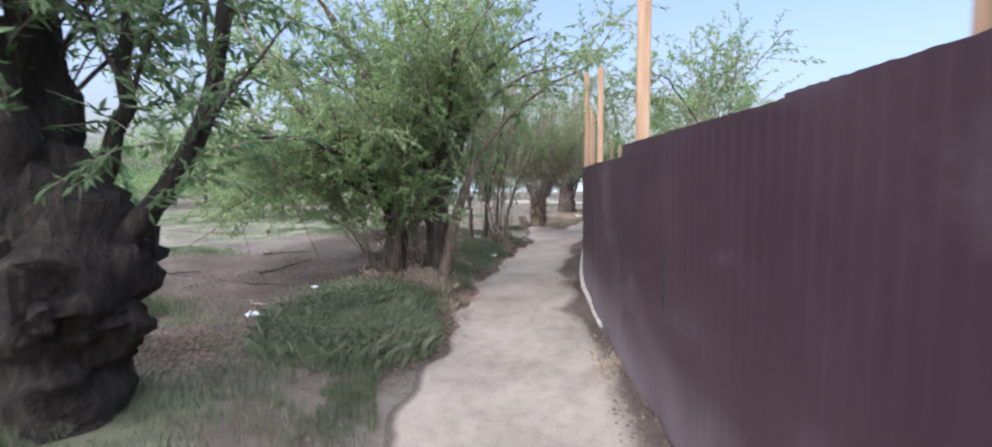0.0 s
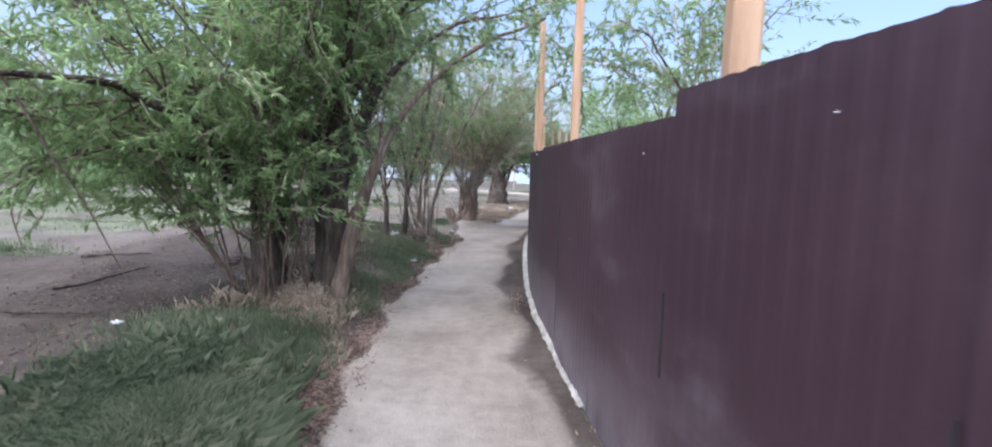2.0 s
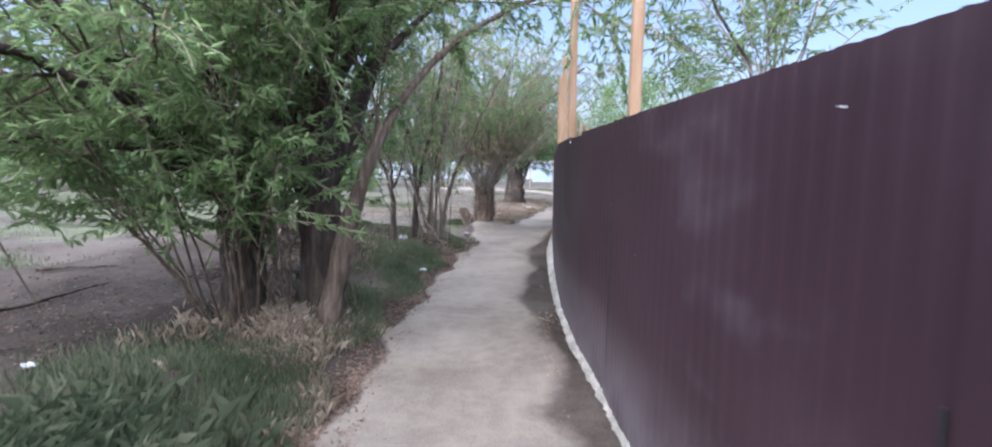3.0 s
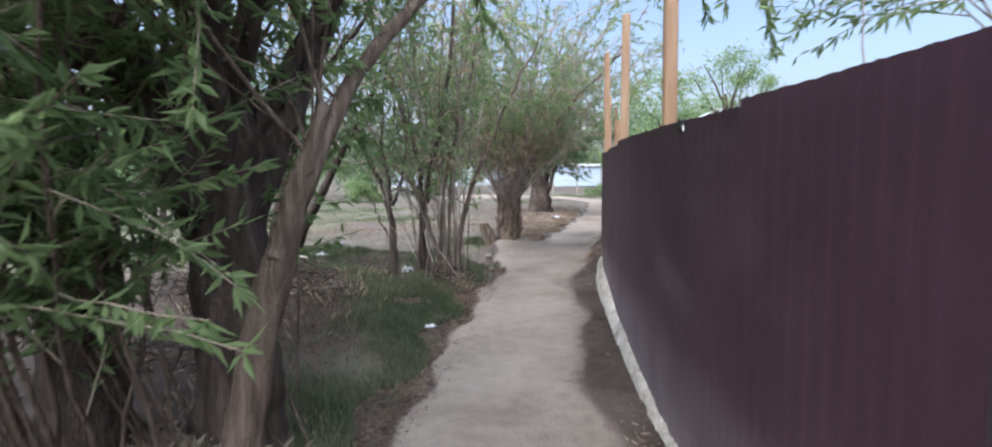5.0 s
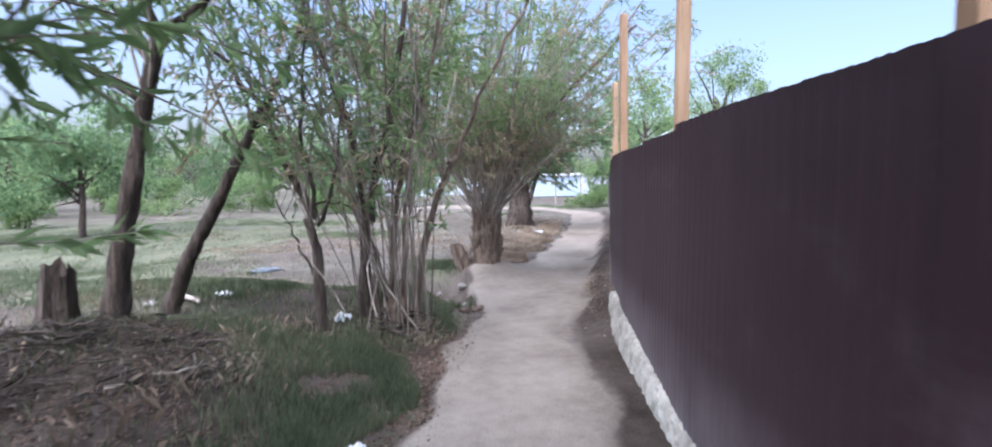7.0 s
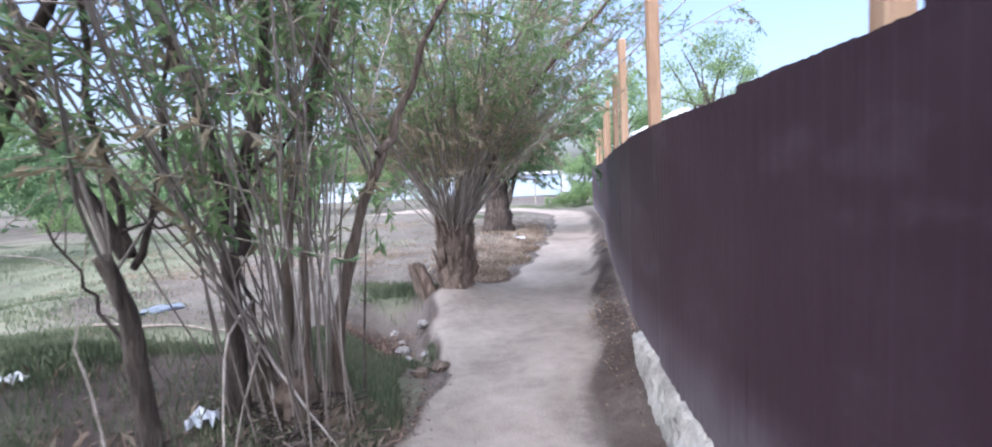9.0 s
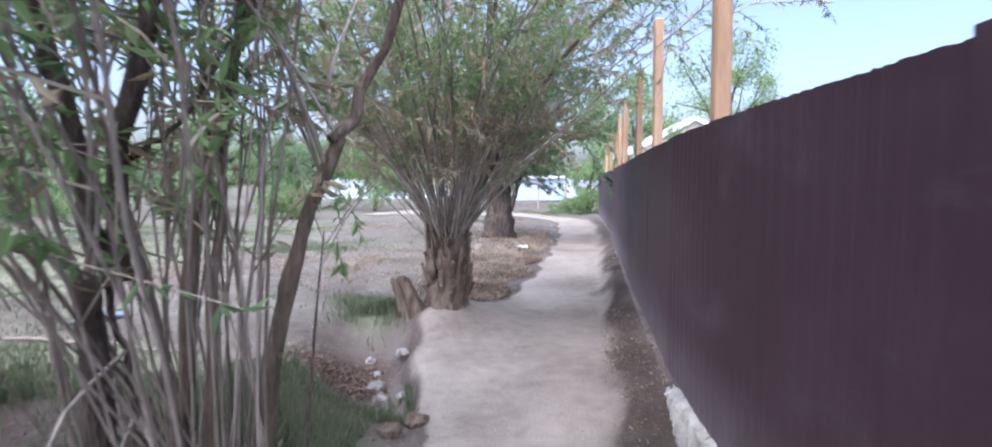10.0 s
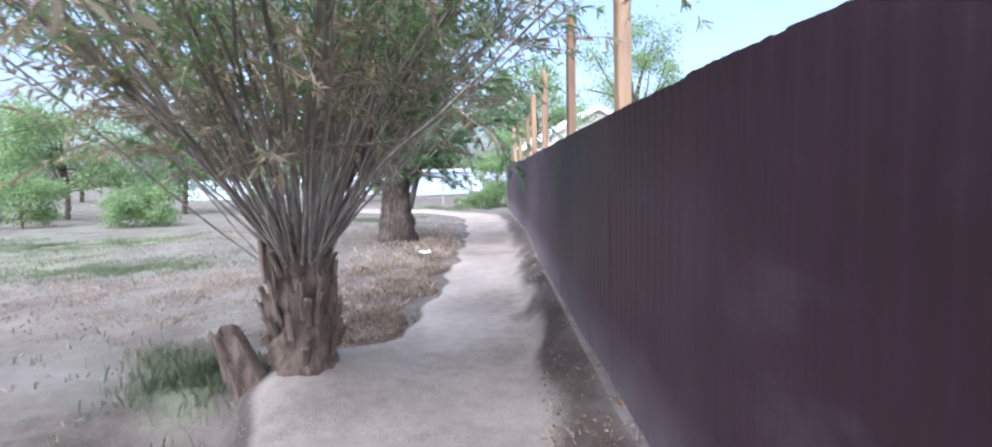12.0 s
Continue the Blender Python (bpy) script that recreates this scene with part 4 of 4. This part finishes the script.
# trees in the yard behind the fence
round_tree((5.6, 29.2), 7.4, 1.9, 9000, 0.12, 31, "airy light green tree behind the fence", clear=0.2)
round_tree((7.6, 33.0), 6.6, 1.8, 8000, 0.12, 32, "airy light green tree behind the fence", clear=0.2)
round_tree((6.5, 49.0), 9.5, 4.2, 9000, 0.3, 33, "broad green tree behind the pale-roofed house", clear=0.15)
round_tree((13.0, 52.0), 8.5, 4.0, 8000, 0.3, 34, "broad green tree behind the pale-roofed house", clear=0.15)
# shrubs where the fence ends
round_tree((1.6, 34.6), 1.0, 0.9, 7000, 0.11, 35, "low green shrub at the end of the fence", clear=0.0, name="shrub")
round_tree((2.0, 37.0), 2.7, 1.5, 12000, 0.12, 36, "tall pale green shrub beside the wire fence", clear=0.0, name="shrub")
round_tree((0.6, 36.6), 0.7, 0.8, 3000, 0.10, 37, "low green shrub beside the wire fence", clear=0.0, name="shrub")
# pasture trees
for k, (x, y, h, w) in enumerate(((-15, 22, 4.6, 2.3), (-9.5, 39, 5.2, 3.0), (-13.5, 40.5, 6.0, 3.2), (-18, 39, 5.6, 3.2), (-23, 41, 6.4, 3.6), (-28.5, 38, 6.0, 3.4), (-34, 36, 6.5, 3.6), (-26, 30, 5.4, 3.0), (-33, 26, 5.5, 3.0), (-5.2, 45, 5.6, 3.0), (-30, 17, 5.5, 3.2))):
    round_tree((x, y), h, w, 9000, 0.2, 50 + k, "grey-green willow at the edge of the pasture", M_LEAF if k % 2 else M_LEAF_DARK, clear=0.06)
for k, (x, y, h, w) in enumerate(((-11.5, 33, 1.9, 1.6), (-16.5, 34, 2.2, 1.8), (-21, 33, 2.4, 2.0), (-25, 35, 2.1, 1.8), (-30, 31, 2.6, 2.2), (-36, 30, 2.6, 2.4), (-20, 25, 1.5, 1.3), (-24, 22, 1.7, 1.5))):
    round_tree((x, y), h, w, 6000, 0.16, 80 + k, "low grey-green bush on the pasture", M_LEAF, clear=0.0, name="bush")
# far belt of trees behind the pale wall
rng = np.random.default_rng(77)
for k in range(26):
    x = -86 + k * 6.2 + rng.uniform(-2, 2)
    y = 74 + rng.uniform(-4, 10) - 0.25 * max(0, -x - 20)
    round_tree((x, y), rng.uniform(6.5, 10), rng.uniform(3.6, 5), 4200, 0.42, 100 + k, "hazy green tree in a distant belt", M_LEAF if k % 3 else M_LEAF_DARK, clear=0.02)

# ---- far wall, wire fence and house ----
wall = tagged(new("boundary_wall"), "long white and pale blue wall beyond the pasture", "wall")
for k in range(12):
    x = -21 + k * 3.0
    part("wall_panel", box((2.96, 0.18, 1.9), (x, 62, 0.82), 0.02), M_BLUE if k in (2, 7) else M_FAR_WALL, wall)
    part("wall_pillar", box((0.3, 0.3, 2.1), (x - 1.5, 61.97, 0.9), 0.02), M_FAR_WALL, wall)
wire = tagged(new("wire_fence"), "thin wire fence on slender wooden posts beyond the bend", "fence")
for k in range(9):
    x = -9.5 + k * 1.5
    y = 39.6 + 0.12 * math.sin(k * 2.1)
    z = float(height(x, y))
    v, f = tube([(x, y, z - 0.1), (x + 0.02, y, z + 0.9), (x + 0.03 * math.sin(k), y, z + 1.85)], (0.045, 0.04, 0.035), 7)
    put("post", mesh_from("post", v, f, M_WOOD, True), wire)
for h in (0.35, 0.8, 1.25, 1.65):
    pts = [(-9.5 + k * 0.5, 39.55, float(height(-9.5 + k * 0.5, 39.55)) + h - 0.03 * math.sin(math.pi * (k % 3) / 3)) for k in range(25)]
    v, f = tube(pts, [0.006] * 25, 4)
    put("wire", mesh_from("wire", v, f, M_WOOD), wire)
house = tagged(new("house"), "pale house with a broad white gable roof behind the fence", "house")
house.location = (9.2, 44, 0)
bm = bmesh.new()
prof = [(-4.3, -0.2), (4.3, -0.2), (4.3, 2.9), (0, 5.1), (-4.3, 2.9)]
a = [bm.verts.new((px, 0, pz)) for px, pz in prof]
b = [bm.verts.new((px, 7, pz)) for px, pz in prof]
bm.faces.new(a), bm.faces.new(b[::-1])
for k in range(5):
    bm.faces.new((a[k], b[k], b[(k + 1) % 5], a[(k + 1) % 5]))
bmesh.ops.recalc_face_normals(bm, faces=bm.faces)
part("house_wall", bm, M_WALL, house)
for side in (-1, 1):
    bm = box((5.4, 7.9, 0.28), (0, 3.5, 0), 0.02)
    bmesh.ops.transform(bm, matrix=Matrix.Translation((side * 2.4, 0, 4.02)) @ Matrix.Rotation(side * math.atan2(2.2, 4.3), 4, "Y"), verts=bm.verts)
    part("roof", bm, M_ROOF, house)
for x in (-1.8, 1.6):
    w = part("window", box((1.15, 0.08, 1.25), (x, -0.03, 1.75), 0.01), M_ROOF, house)
    part("pane", box((0.95, 0.04, 1.05), (x, -0.08, 1.75)), M_GLASS, w)
shed = tagged(new("shed"), "low white shed beyond the wire fence", "shed")
part("shed_wall", box((4.2, 3, 1.7), (-0.2, 54, 0.8), 0.02), M_BLUE, shed)
part("shed_roof", box((4.8, 3.6, 0.2), (-0.2, 54, 1.77), 0.03), M_ROOF, shed)


# ---- grass ----
def grass(name, blobs, count, tall, width, material, seed, label, category="grass", lean=0.35):
    rng = np.random.default_rng(seed)
    P = []
    for bx, by, rx, ry, k in blobs:
        m = int(count * k)
        a, r = rng.uniform(0, 2 * np.pi, m), np.minimum(1.9, np.abs(rng.normal(size=m)) * 0.72 + 0.12 * rng.random(m))
        P.append(np.stack([bx + rx * r * np.cos(a), by + ry * r * np.sin(a)], 1))
    P = np.concatenate(P)
    keep = (wob(P[:, 0], P[:, 1], 4.2, seed) + 0.6 * wob(P[:, 0], P[:, 1], 11, seed + 2) + rng.uniform(-0.5, 0.9, len(P))) > 0.0
    left, right = np.interp(P[:, 1], LEFT_Y, LEFT_X), np.interp(P[:, 1], RIGHT_Y, RIGHT_X)
    keep &= (P[:, 0] < left - 0.08 - 0.12 * (1 + np.sin(P[:, 1] * 4.0))) | (P[:, 0] > right) | (P[:, 1] > 33)
    P = P[keep]
    n = len(P)
    z = height(P[:, 0], P[:, 1]) - 0.01
    h = rng.uniform(0.45, 1.15, n) * tall * (1 + 0.4 * wob(P[:, 0], P[:, 1], 3, 5))
    a = rng.uniform(0, 2 * np.pi, n)
    ox, oy = np.cos(a), np.sin(a)
    b = np.concatenate([P, z[:, None]], 1)
    side = np.stack([-oy, ox, 0 * ox], 1) * width * 0.5
    bow = rng.uniform(0.1, 1.0, n) * lean
    mid = b + np.stack([ox * h * bow * 0.35, oy * h * bow * 0.35, h * 0.6], 1)
    tip = b + np.stack([ox * h * bow, oy * h * bow, h * (1 - 0.3 * bow)], 1)
    v = np.stack([b - side, b + side, mid + side * 0.8, tip, mid - side * 0.8], 1).reshape(-1, 3)
    ob = put(name, mesh_from(name, v, np.arange(5 * n).reshape(n, 5), material))
    return tagged(ob, label, category, kind="stuff")


grass("verge_grass", [(-2.2, 4.35, 0.62, 0.85, 1), (-1.75, 3.2, 0.3, 0.6, 0.3), (-2.55, 6.0, 0.8, 0.6, 0.7), (-2.3, 9.6, 0.45, 2.0, 1.0), (-2.3, 12.6, 0.4, 0.8, 0.5), (-3.2, 13.1, 0.5, 0.5, 0.4), (-2.15, 7.9, 0.35, 0.9, 0.3), (-3.2, 2.2, 0.9, 0.7, 0.5), (-3.6, 10.9, 0.9, 0.9, 0.5), (-4.6, 12.8, 1.2, 0.9, 0.7), (-2.75, 12.9, 0.5, 0.5, 0.5), (-2.55, 11.0, 0.55, 0.8, 0.7), (-2.3, 10.2, 0.4, 0.7, 0.4)], 24000, 0.11, 0.0032, M_GRASS, 3, "tufts of dark green grass along the footpath")
grass("weed_bush", [(-2.25, 4.5, 0.42, 0.6, 1)], 44000, 0.19, 0.0032, M_GRASS, 4, "bushy dark green weeds beside the path", "weeds", 0.95)
grass("tuft_grass", [(-2.85, 15.7, 0.36, 0.36, 1), (-2.12, 13.6, 0.2, 0.22, 0.9), (-2.02, 13.15, 0.15, 0.2, 0.4), (-3.4, 16.4, 0.3, 0.3, 0.3)], 4200, 0.13, 0.004, M_GRASS, 6, "grass tufts by the fork of the path")
grass("dry_verge_grass", [(-2.6, 7.0, 0.55, 0.6, 0.9), (-1.75, 6.3, 0.22, 1.0, 0.5), (-1.75, 16.9, 0.55, 1.2, 1.0), (-1.6, 19.2, 0.7, 2.4, 1.2), (-1.2, 23, 0.8, 2.4, 0.8), (-1.85, 9.6, 0.15, 2.2, 0.5), (-3.4, 10.6, 0.8, 1.2, 0.25), (-2.5, 12.0, 0.3, 0.3, 0.6)], 7000, 0.12, 0.0036, M_STRAW, 7, "dry straw-coloured grass and stalks on the verge", "dry grass", 0.8)
grass("pasture_grass", [(-8, 8.8, 0.9, 0.7, 0.25), (-16, 21, 8, 4.5, 2.2), (-9, 15, 3, 2.0, 1.0), (-6, 13.2, 1.6, 1.0, 0.7), (-5.0, 4.6, 0.8, 0.5, 0.3), (-6.5, 21.5, 1.6, 0.9, 0.4), (-12, 27, 5, 1.6, 0.8), (0.2, 35.5, 3, 1.4, 0.9), (-3, 30, 1.1, 0.7, 0.3)], 22000, 0.075, 0.012, M_GRASS, 8, "green grass patches across the pasture")
grass("pasture_stubble", [(-4.2, 19.5, 2.6, 2.6, 1.4), (-7.5, 18.5, 3.0, 2.4, 1.2), (-2.6, 25, 2.0, 3.5, 1.0), (-6, 27, 4, 3, 1.2), (-11, 22, 4, 3, 1.0), (-1.0, 20.5, 0.5, 3.0, 0.5), (-5.5, 12.5, 1.5, 1.5, 0.7)], 5000, 0.06, 0.006, M_STRAW, 12, "sparse dry stubble over the bare pasture", "dry grass", 0.9)
grass("fence_side_weeds", [(0.02, 3.7, 0.2, 1.2, 0.5), (-0.55, 7.4, 0.1, 1.4, 0.25), (-0.62, 14.2, 0.14, 1.4, 0.5), (0.1, 19, 0.2, 2.5, 0.5)], 4000, 0.06, 0.006, M_STRAW, 9, "low dry weeds at the foot of the fence", "weeds", 0.9)


# ---- fallen leaves, sticks, stones and scraps ----
def flat_litter(name, areas, count, size, material, seed, label):
    rng = np.random.default_rng(seed)
    P = []
    for bx, by, rx, ry, k in areas:
        m = int(count * k)
        P.append(np.stack([bx + rx * rng.normal(size=m) * 0.6, by + ry * rng.normal(size=m) * 0.6], 1))
    P = np.concatenate(P)
    P = P[(P[:, 0] < np.interp(P[:, 1], LEFT_Y, LEFT_X) + 0.12) | (P[:, 0] > np.interp(P[:, 1], RIGHT_Y, RIGHT_X))]
    pos = np.concatenate([P, (height(P[:, 0], P[:, 1]) + 0.022)[:, None]], 1)
    way = rng.normal(size=pos.shape) * np.array([1, 1, 0.18])
    n = len(pos)
    return tagged(put(name, leaf_mesh(name, pos, way, rng.uniform(0.5, 1.3, n) * size, rng.uniform(0.5, 1.2, n) * size * 0.35, material, rng)), label, "litter", kind="stuff")


M_CLOD = mat("dry_clods", ((0.05, 0.042, 0.035), (0.10, 0.086, 0.074), (0.16, 0.14, 0.122)), 3, 20, 0.95, 0, island=0.5)
M_FALLEN = mat("fallen_leaves", ((0.045, 0.0288, 0.0216), (0.1035, 0.0675, 0.0495), (0.18, 0.126, 0.0945)), 2, 12, 0.9, 0, island=0.7)
flat_litter("fallen_leaves", [(-1.72, 5.4, 0.22, 1.6, 1.6), (-2.0, 8.6, 0.3, 1.6, 0.7), (-4.2, 6.8, 1.8, 2.2, 0.6), (-3.2, 3.6, 1.0, 0.9, 0.6), (-2.0, 11.3, 0.25, 1.5, 0.5), (-1.75, 16.5, 0.5, 0.8, 0.8), (-2.6, 11.5, 0.8, 0.8, 0.6), (-0.55, 13.5, 0.2, 2.0, 0.4), (0.2, 3.6, 0.2, 1.2, 0.4), (-3.2, 9.5, 0.9, 1.2, 0.7), (-2.8, 14.3, 0.4, 0.4, 0.4)], 7500, 0.036, M_FALLEN, 21, "brown fallen leaves strewn over the verge")

rng = np.random.default_rng(63)
m = 2600
yy = rng.uniform(1.5, 24, m)
lx, rx = np.interp(yy, LEFT_Y, LEFT_X), np.interp(yy, RIGHT_Y, RIGHT_X)
u = np.where(rng.random(m) < 0.55, rng.beta(0.5, 3, m), rng.random(m))
xx = lx + (rx + 0.25 - lx) * u
size = rng.uniform(0.003, 0.008, m)
corner = np.array([(1, 0, -0.3), (-0.5, 0.87, -0.3), (-0.5, -0.87, -0.3), (0, 0, 0.7)])
centre = np.stack([xx, yy, height(xx, yy) + 0.028], 1)
v = (centre[:, None, :] + corner[None] * size[:, None, None] * rng.uniform(0.6, 1.3, (m, 4, 1))).reshape(-1, 3)
f = (np.array([(0, 1, 3), (1, 2, 3), (2, 0, 3), (0, 2, 1)])[None] + 4 * np.arange(m)[:, None, None]).reshape(-1, 3)
tagged(put("gravel", mesh_from("gravel", v, f, M_STONE)), "loose grit and small pebbles on the sandy path", "gravel", kind="stuff")
flat_litter("strewn_leaves", [(-1.0, 5.5, 0.5, 2.5, 0.12), (-1.3, 10, 0.4, 3.0, 0.14), (-1.2, 16, 0.6, 2.5, 0.12), (-0.7, 4, 0.4, 1.5, 0.08)], 1500, 0.03, M_FALLEN, 64, "few brown leaves strewn at the path's edges")

rng = np.random.default_rng(34)
m = 1500
yy = rng.uniform(8.5, 30, m)
xx = np.interp(yy, LEFT_Y, LEFT_X) - 0.3 - 8 * rng.random(m) ** 1.4
size = rng.uniform(0.008, 0.03, m)
centre = np.stack([xx, yy, height(xx, yy) + size * 0.2], 1)
v = (centre[:, None, :] + corner[None] * size[:, None, None] * rng.uniform(0.6, 1.3, (m, 4, 1))).reshape(-1, 3)
f = (np.array([(0, 1, 3), (1, 2, 3), (2, 0, 3), (0, 2, 1)])[None] + 4 * np.arange(m)[:, None, None]).reshape(-1, 3)
tagged(put("soil_clods", mesh_from("soil_clods", v, f, M_CLOD)), "small clods of dry earth strewn over the pasture", "clods", kind="stuff")

rng = np.random.default_rng(33)
for x, y, ln, ang, r, pale in ((-4.4, 6.2, 1.3, 20, 0.022, 0), (-5.0, 7.4, 1.6, 75, 0.028, 0), (-3.9, 5.2, 0.9, -35, 0.016, 1), (-5.6, 8.3, 1.4, 10, 0.03, 0), (-3.3, 10.0, 1.0, 50, 0.02, 1), (-4.55, 11.95, 0.8, -35, 0.05, 1), (-4.9, 14.3, 2.2, 8, 0.03, 1),
                               (-3.0, 12.2, 0.7, 60, 0.014, 1), (-3.4, 11.2, 0.9, 110, 0.014, 1), (-2.7, 13.5, 0.6, 30, 0.012, 0), (-6.3, 6.5, 1.5, 60, 0.03, 0), (-4.0, 8.6, 1.1, 150, 0.03, 0)):
    pts = []
    ln, r = ln * 0.6, r * 0.7
    for k in range(7):
        u = (k / 6 - 0.5) * ln
        px, py_ = x + u * math.cos(radians(ang)) + rng.uniform(-0.05, 0.05), y + u * math.sin(radians(ang)) + rng.uniform(-0.05, 0.05)
        pts.append((px, py_, float(height(px, py_)) + r * 0.8 + 0.02))
    v, f = tube(pts, np.linspace(r, r * 0.4, 7), 6, 0.1, rng)
    tagged(put("fallen_branch", mesh_from("fallen_branch", v, f, M_STEM if pale else M_BARK, True)), "bleached fallen branch lying on bare earth" if pale else "dark fallen branch lying in dry litter", "branch", "fallen branches")


def lump(name, at, size, material, seed, label, category, flat=0.7, group="", sharp=0.42):
    """An irregular lump such as a stone, half sunk into the ground."""
    bm = bmesh.new()
    bmesh.ops.create_icosphere(bm, subdivisions=2, radius=1)
    for v in bm.verts:
        k = 1 + sharp * 1.6 * noise.noise(v.co * 1.7 + Vector((seed * 3.1, 0, 0))) + 0.12 * noise.noise(v.co * 5 + Vector((0, seed * 2.0, 0)))
        v.co = Vector((v.co.x * k * size[0], v.co.y * k * size[1], v.co.z * k * size[2]))
    ob = part(name, bm, material, None)
    x, y = at
    ob.location = (x, y, float(height(x, y)) + size[2] * 0.35)
    ob.rotation_euler = (0, 0, seed * 1.3)
    return tagged(ob, label, category, group)


for k, (x, y, a) in enumerate(((-2.52, 14.25, 0.09), (-2.42, 14.05, 0.06), (-2.36, 14.5, 0.07), (-2.6, 14.6, 0.05), (-2.2, 13.85, 0.05), (-2.75, 14.9, 0.06), (-3.4, 16.6, 0.05), (-2.35, 12.75, 0.05), (-1.3, 17.6, 0.05), (-4.9, 11.9, 0.06), (-0.95, 18.4, 0.03), (-1.5, 22.0, 0.09), (-2.15, 10.4, 0.035))):
    lump("stone", (x, y), (a, a * 0.8, a * 0.6), M_STONE, k + 1, "pale stone half sunk in the bank", "stone", group="stones by the path")
lump("earth_clod", (-1.98, 13.25), (0.09, 0.07, 0.06), M_BARK_RED, 50, "brown clod of earth at the path's edge", "clod")
lump("earth_clod", (-2.1, 13.05), (0.07, 0.06, 0.05), M_BARK_RED, 51, "brown clod of earth at the path's edge", "clod")


def brush_heap(at, size, count, seed, label):
    """A low heap of rotting sticks and bark."""
    rng = np.random.default_rng(seed)
    bits = []
    for k in range(count):
        a, q = rng.uniform(0, 6.28), math.sqrt(rng.random())
        x, y = at[0] + size[0] * q * math.cos(a), at[1] + size[1] * q * math.sin(a)
        z = float(height(x, y)) + size[2] * (1 - q * q) * rng.random() + 0.015
        d = rng.normal(size=3) * np.array([1, 1, 0.16])
        ln, r = rng.uniform(0.05, 0.26), rng.uniform(0.002, 0.008)
        bits.append(tube(bend((x - d[0] * 0.1, y - d[1] * 0.1, z), d, ln, 4, 0.06, 0.12, rng), (r, r, r * 0.8, r * 0.4), 5, 0.15, rng))
    v, f = join(bits)
    return tagged(put("brush_heap", mesh_from("brush_heap", v, f, M_BRUSH)), label, "brushwood", kind="stuff")


M_BRUSH = mat("rotting_sticks", ((0.0195, 0.0143, 0.0111), (0.0455, 0.0338, 0.0273), (0.091, 0.0715, 0.0585)), 4, 30, 0.95, 0.4, island=0.5)
brush_heap((-4.0, 10.1), (1.0, 0.6, 0.13), 900, 40, "low dark heap of rotting sticks on the bank")
brush_heap((-3.7, 8.5), (0.6, 0.5, 0.08), 350, 41, "dark heap of rotting sticks in the verge")
brush_heap((-2.6, 12.0), (0.33, 0.33, 0.16), 420, 43, "broken dry sticks round the willow clump's foot")
lump("tarp_heap", (-5.6, 15.2), (0.26, 0.14, 0.05), M_TARP, 42, "flat grey-blue sheet lying in the grass", "sheet")


def scrap(at, size, seed, label, z=0.03):
    """A crumpled piece of thin plastic."""
    rng = np.random.default_rng(seed)
    bm = bmesh.new()
    bmesh.ops.create_grid(bm, x_segments=6, y_segments=6, size=0.5)
    for v in bm.verts:
        v.co = Vector(((v.co.x + rng.uniform(-0.06, 0.06)) * size[0], (v.co.y + rng.uniform(-0.06, 0.06)) * size[1], abs(noise.noise(v.co * 4 + Vector((seed, 0, 0)))) * size[2]))
    ob = part("plastic_scrap", bm, M_RAG, None)
    ob.location = (at[0], at[1], float(height(*at)) + z)
    ob.rotation_euler = (0, 0, seed)
    ob.modifiers.new("thickness", "SOLIDIFY").thickness = 0.002
    return tagged(ob, label, "litter", "plastic litter")


scrap((-3.5, 4.6), (0.13, 0.08, 0.08), 1, "crumpled white plastic scrap on dry litter")
scrap((-1.72, 4.08), (0.12, 0.08, 0.07), 2, "crumpled white plastic scrap in verge grass", 0.08)
scrap((-3.6, 5.9), (0.08, 0.06, 0.05), 3, "small white plastic scrap on dark litter")
scrap((-2.17, 9.77), (0.09, 0.05, 0.05), 4, "small white plastic scrap in verge grass", 0.1)
scrap((-3.02, 11.85), (0.17, 0.14, 0.14), 5, "crumpled white plastic bag under the willow clump")
scrap((-4.3, 12.1), (0.16, 0.10, 0.08), 6, "white plastic scrap on bare earth")
scrap((-1.35, 21.5), (0.22, 0.14, 0.12), 7, "white plastic scrap beside the bend")

# clip on the fence's top edge
clip = tagged(new("edge_clip"), "black and white plastic wrap on the fence's top edge", "clip")
cx, cy = float(fence_x(7.95)), 7.95
for m_, dy, long, z in ((M_BLACK, 0.0, 0.085, 0.0), (M_RAG, 0.047, 0.010, -0.012), (M_RAG, -0.047, 0.010, -0.02)):
    bm = box((0.03 if m_ is M_BLACK else 0.014, long, 0.05 if m_ is M_BLACK else 0.03), (cx - 0.004, cy + dy, fence_top(7.95) - 0.018 + z), 0.006)
    part("wrap", bm, m_, clip)
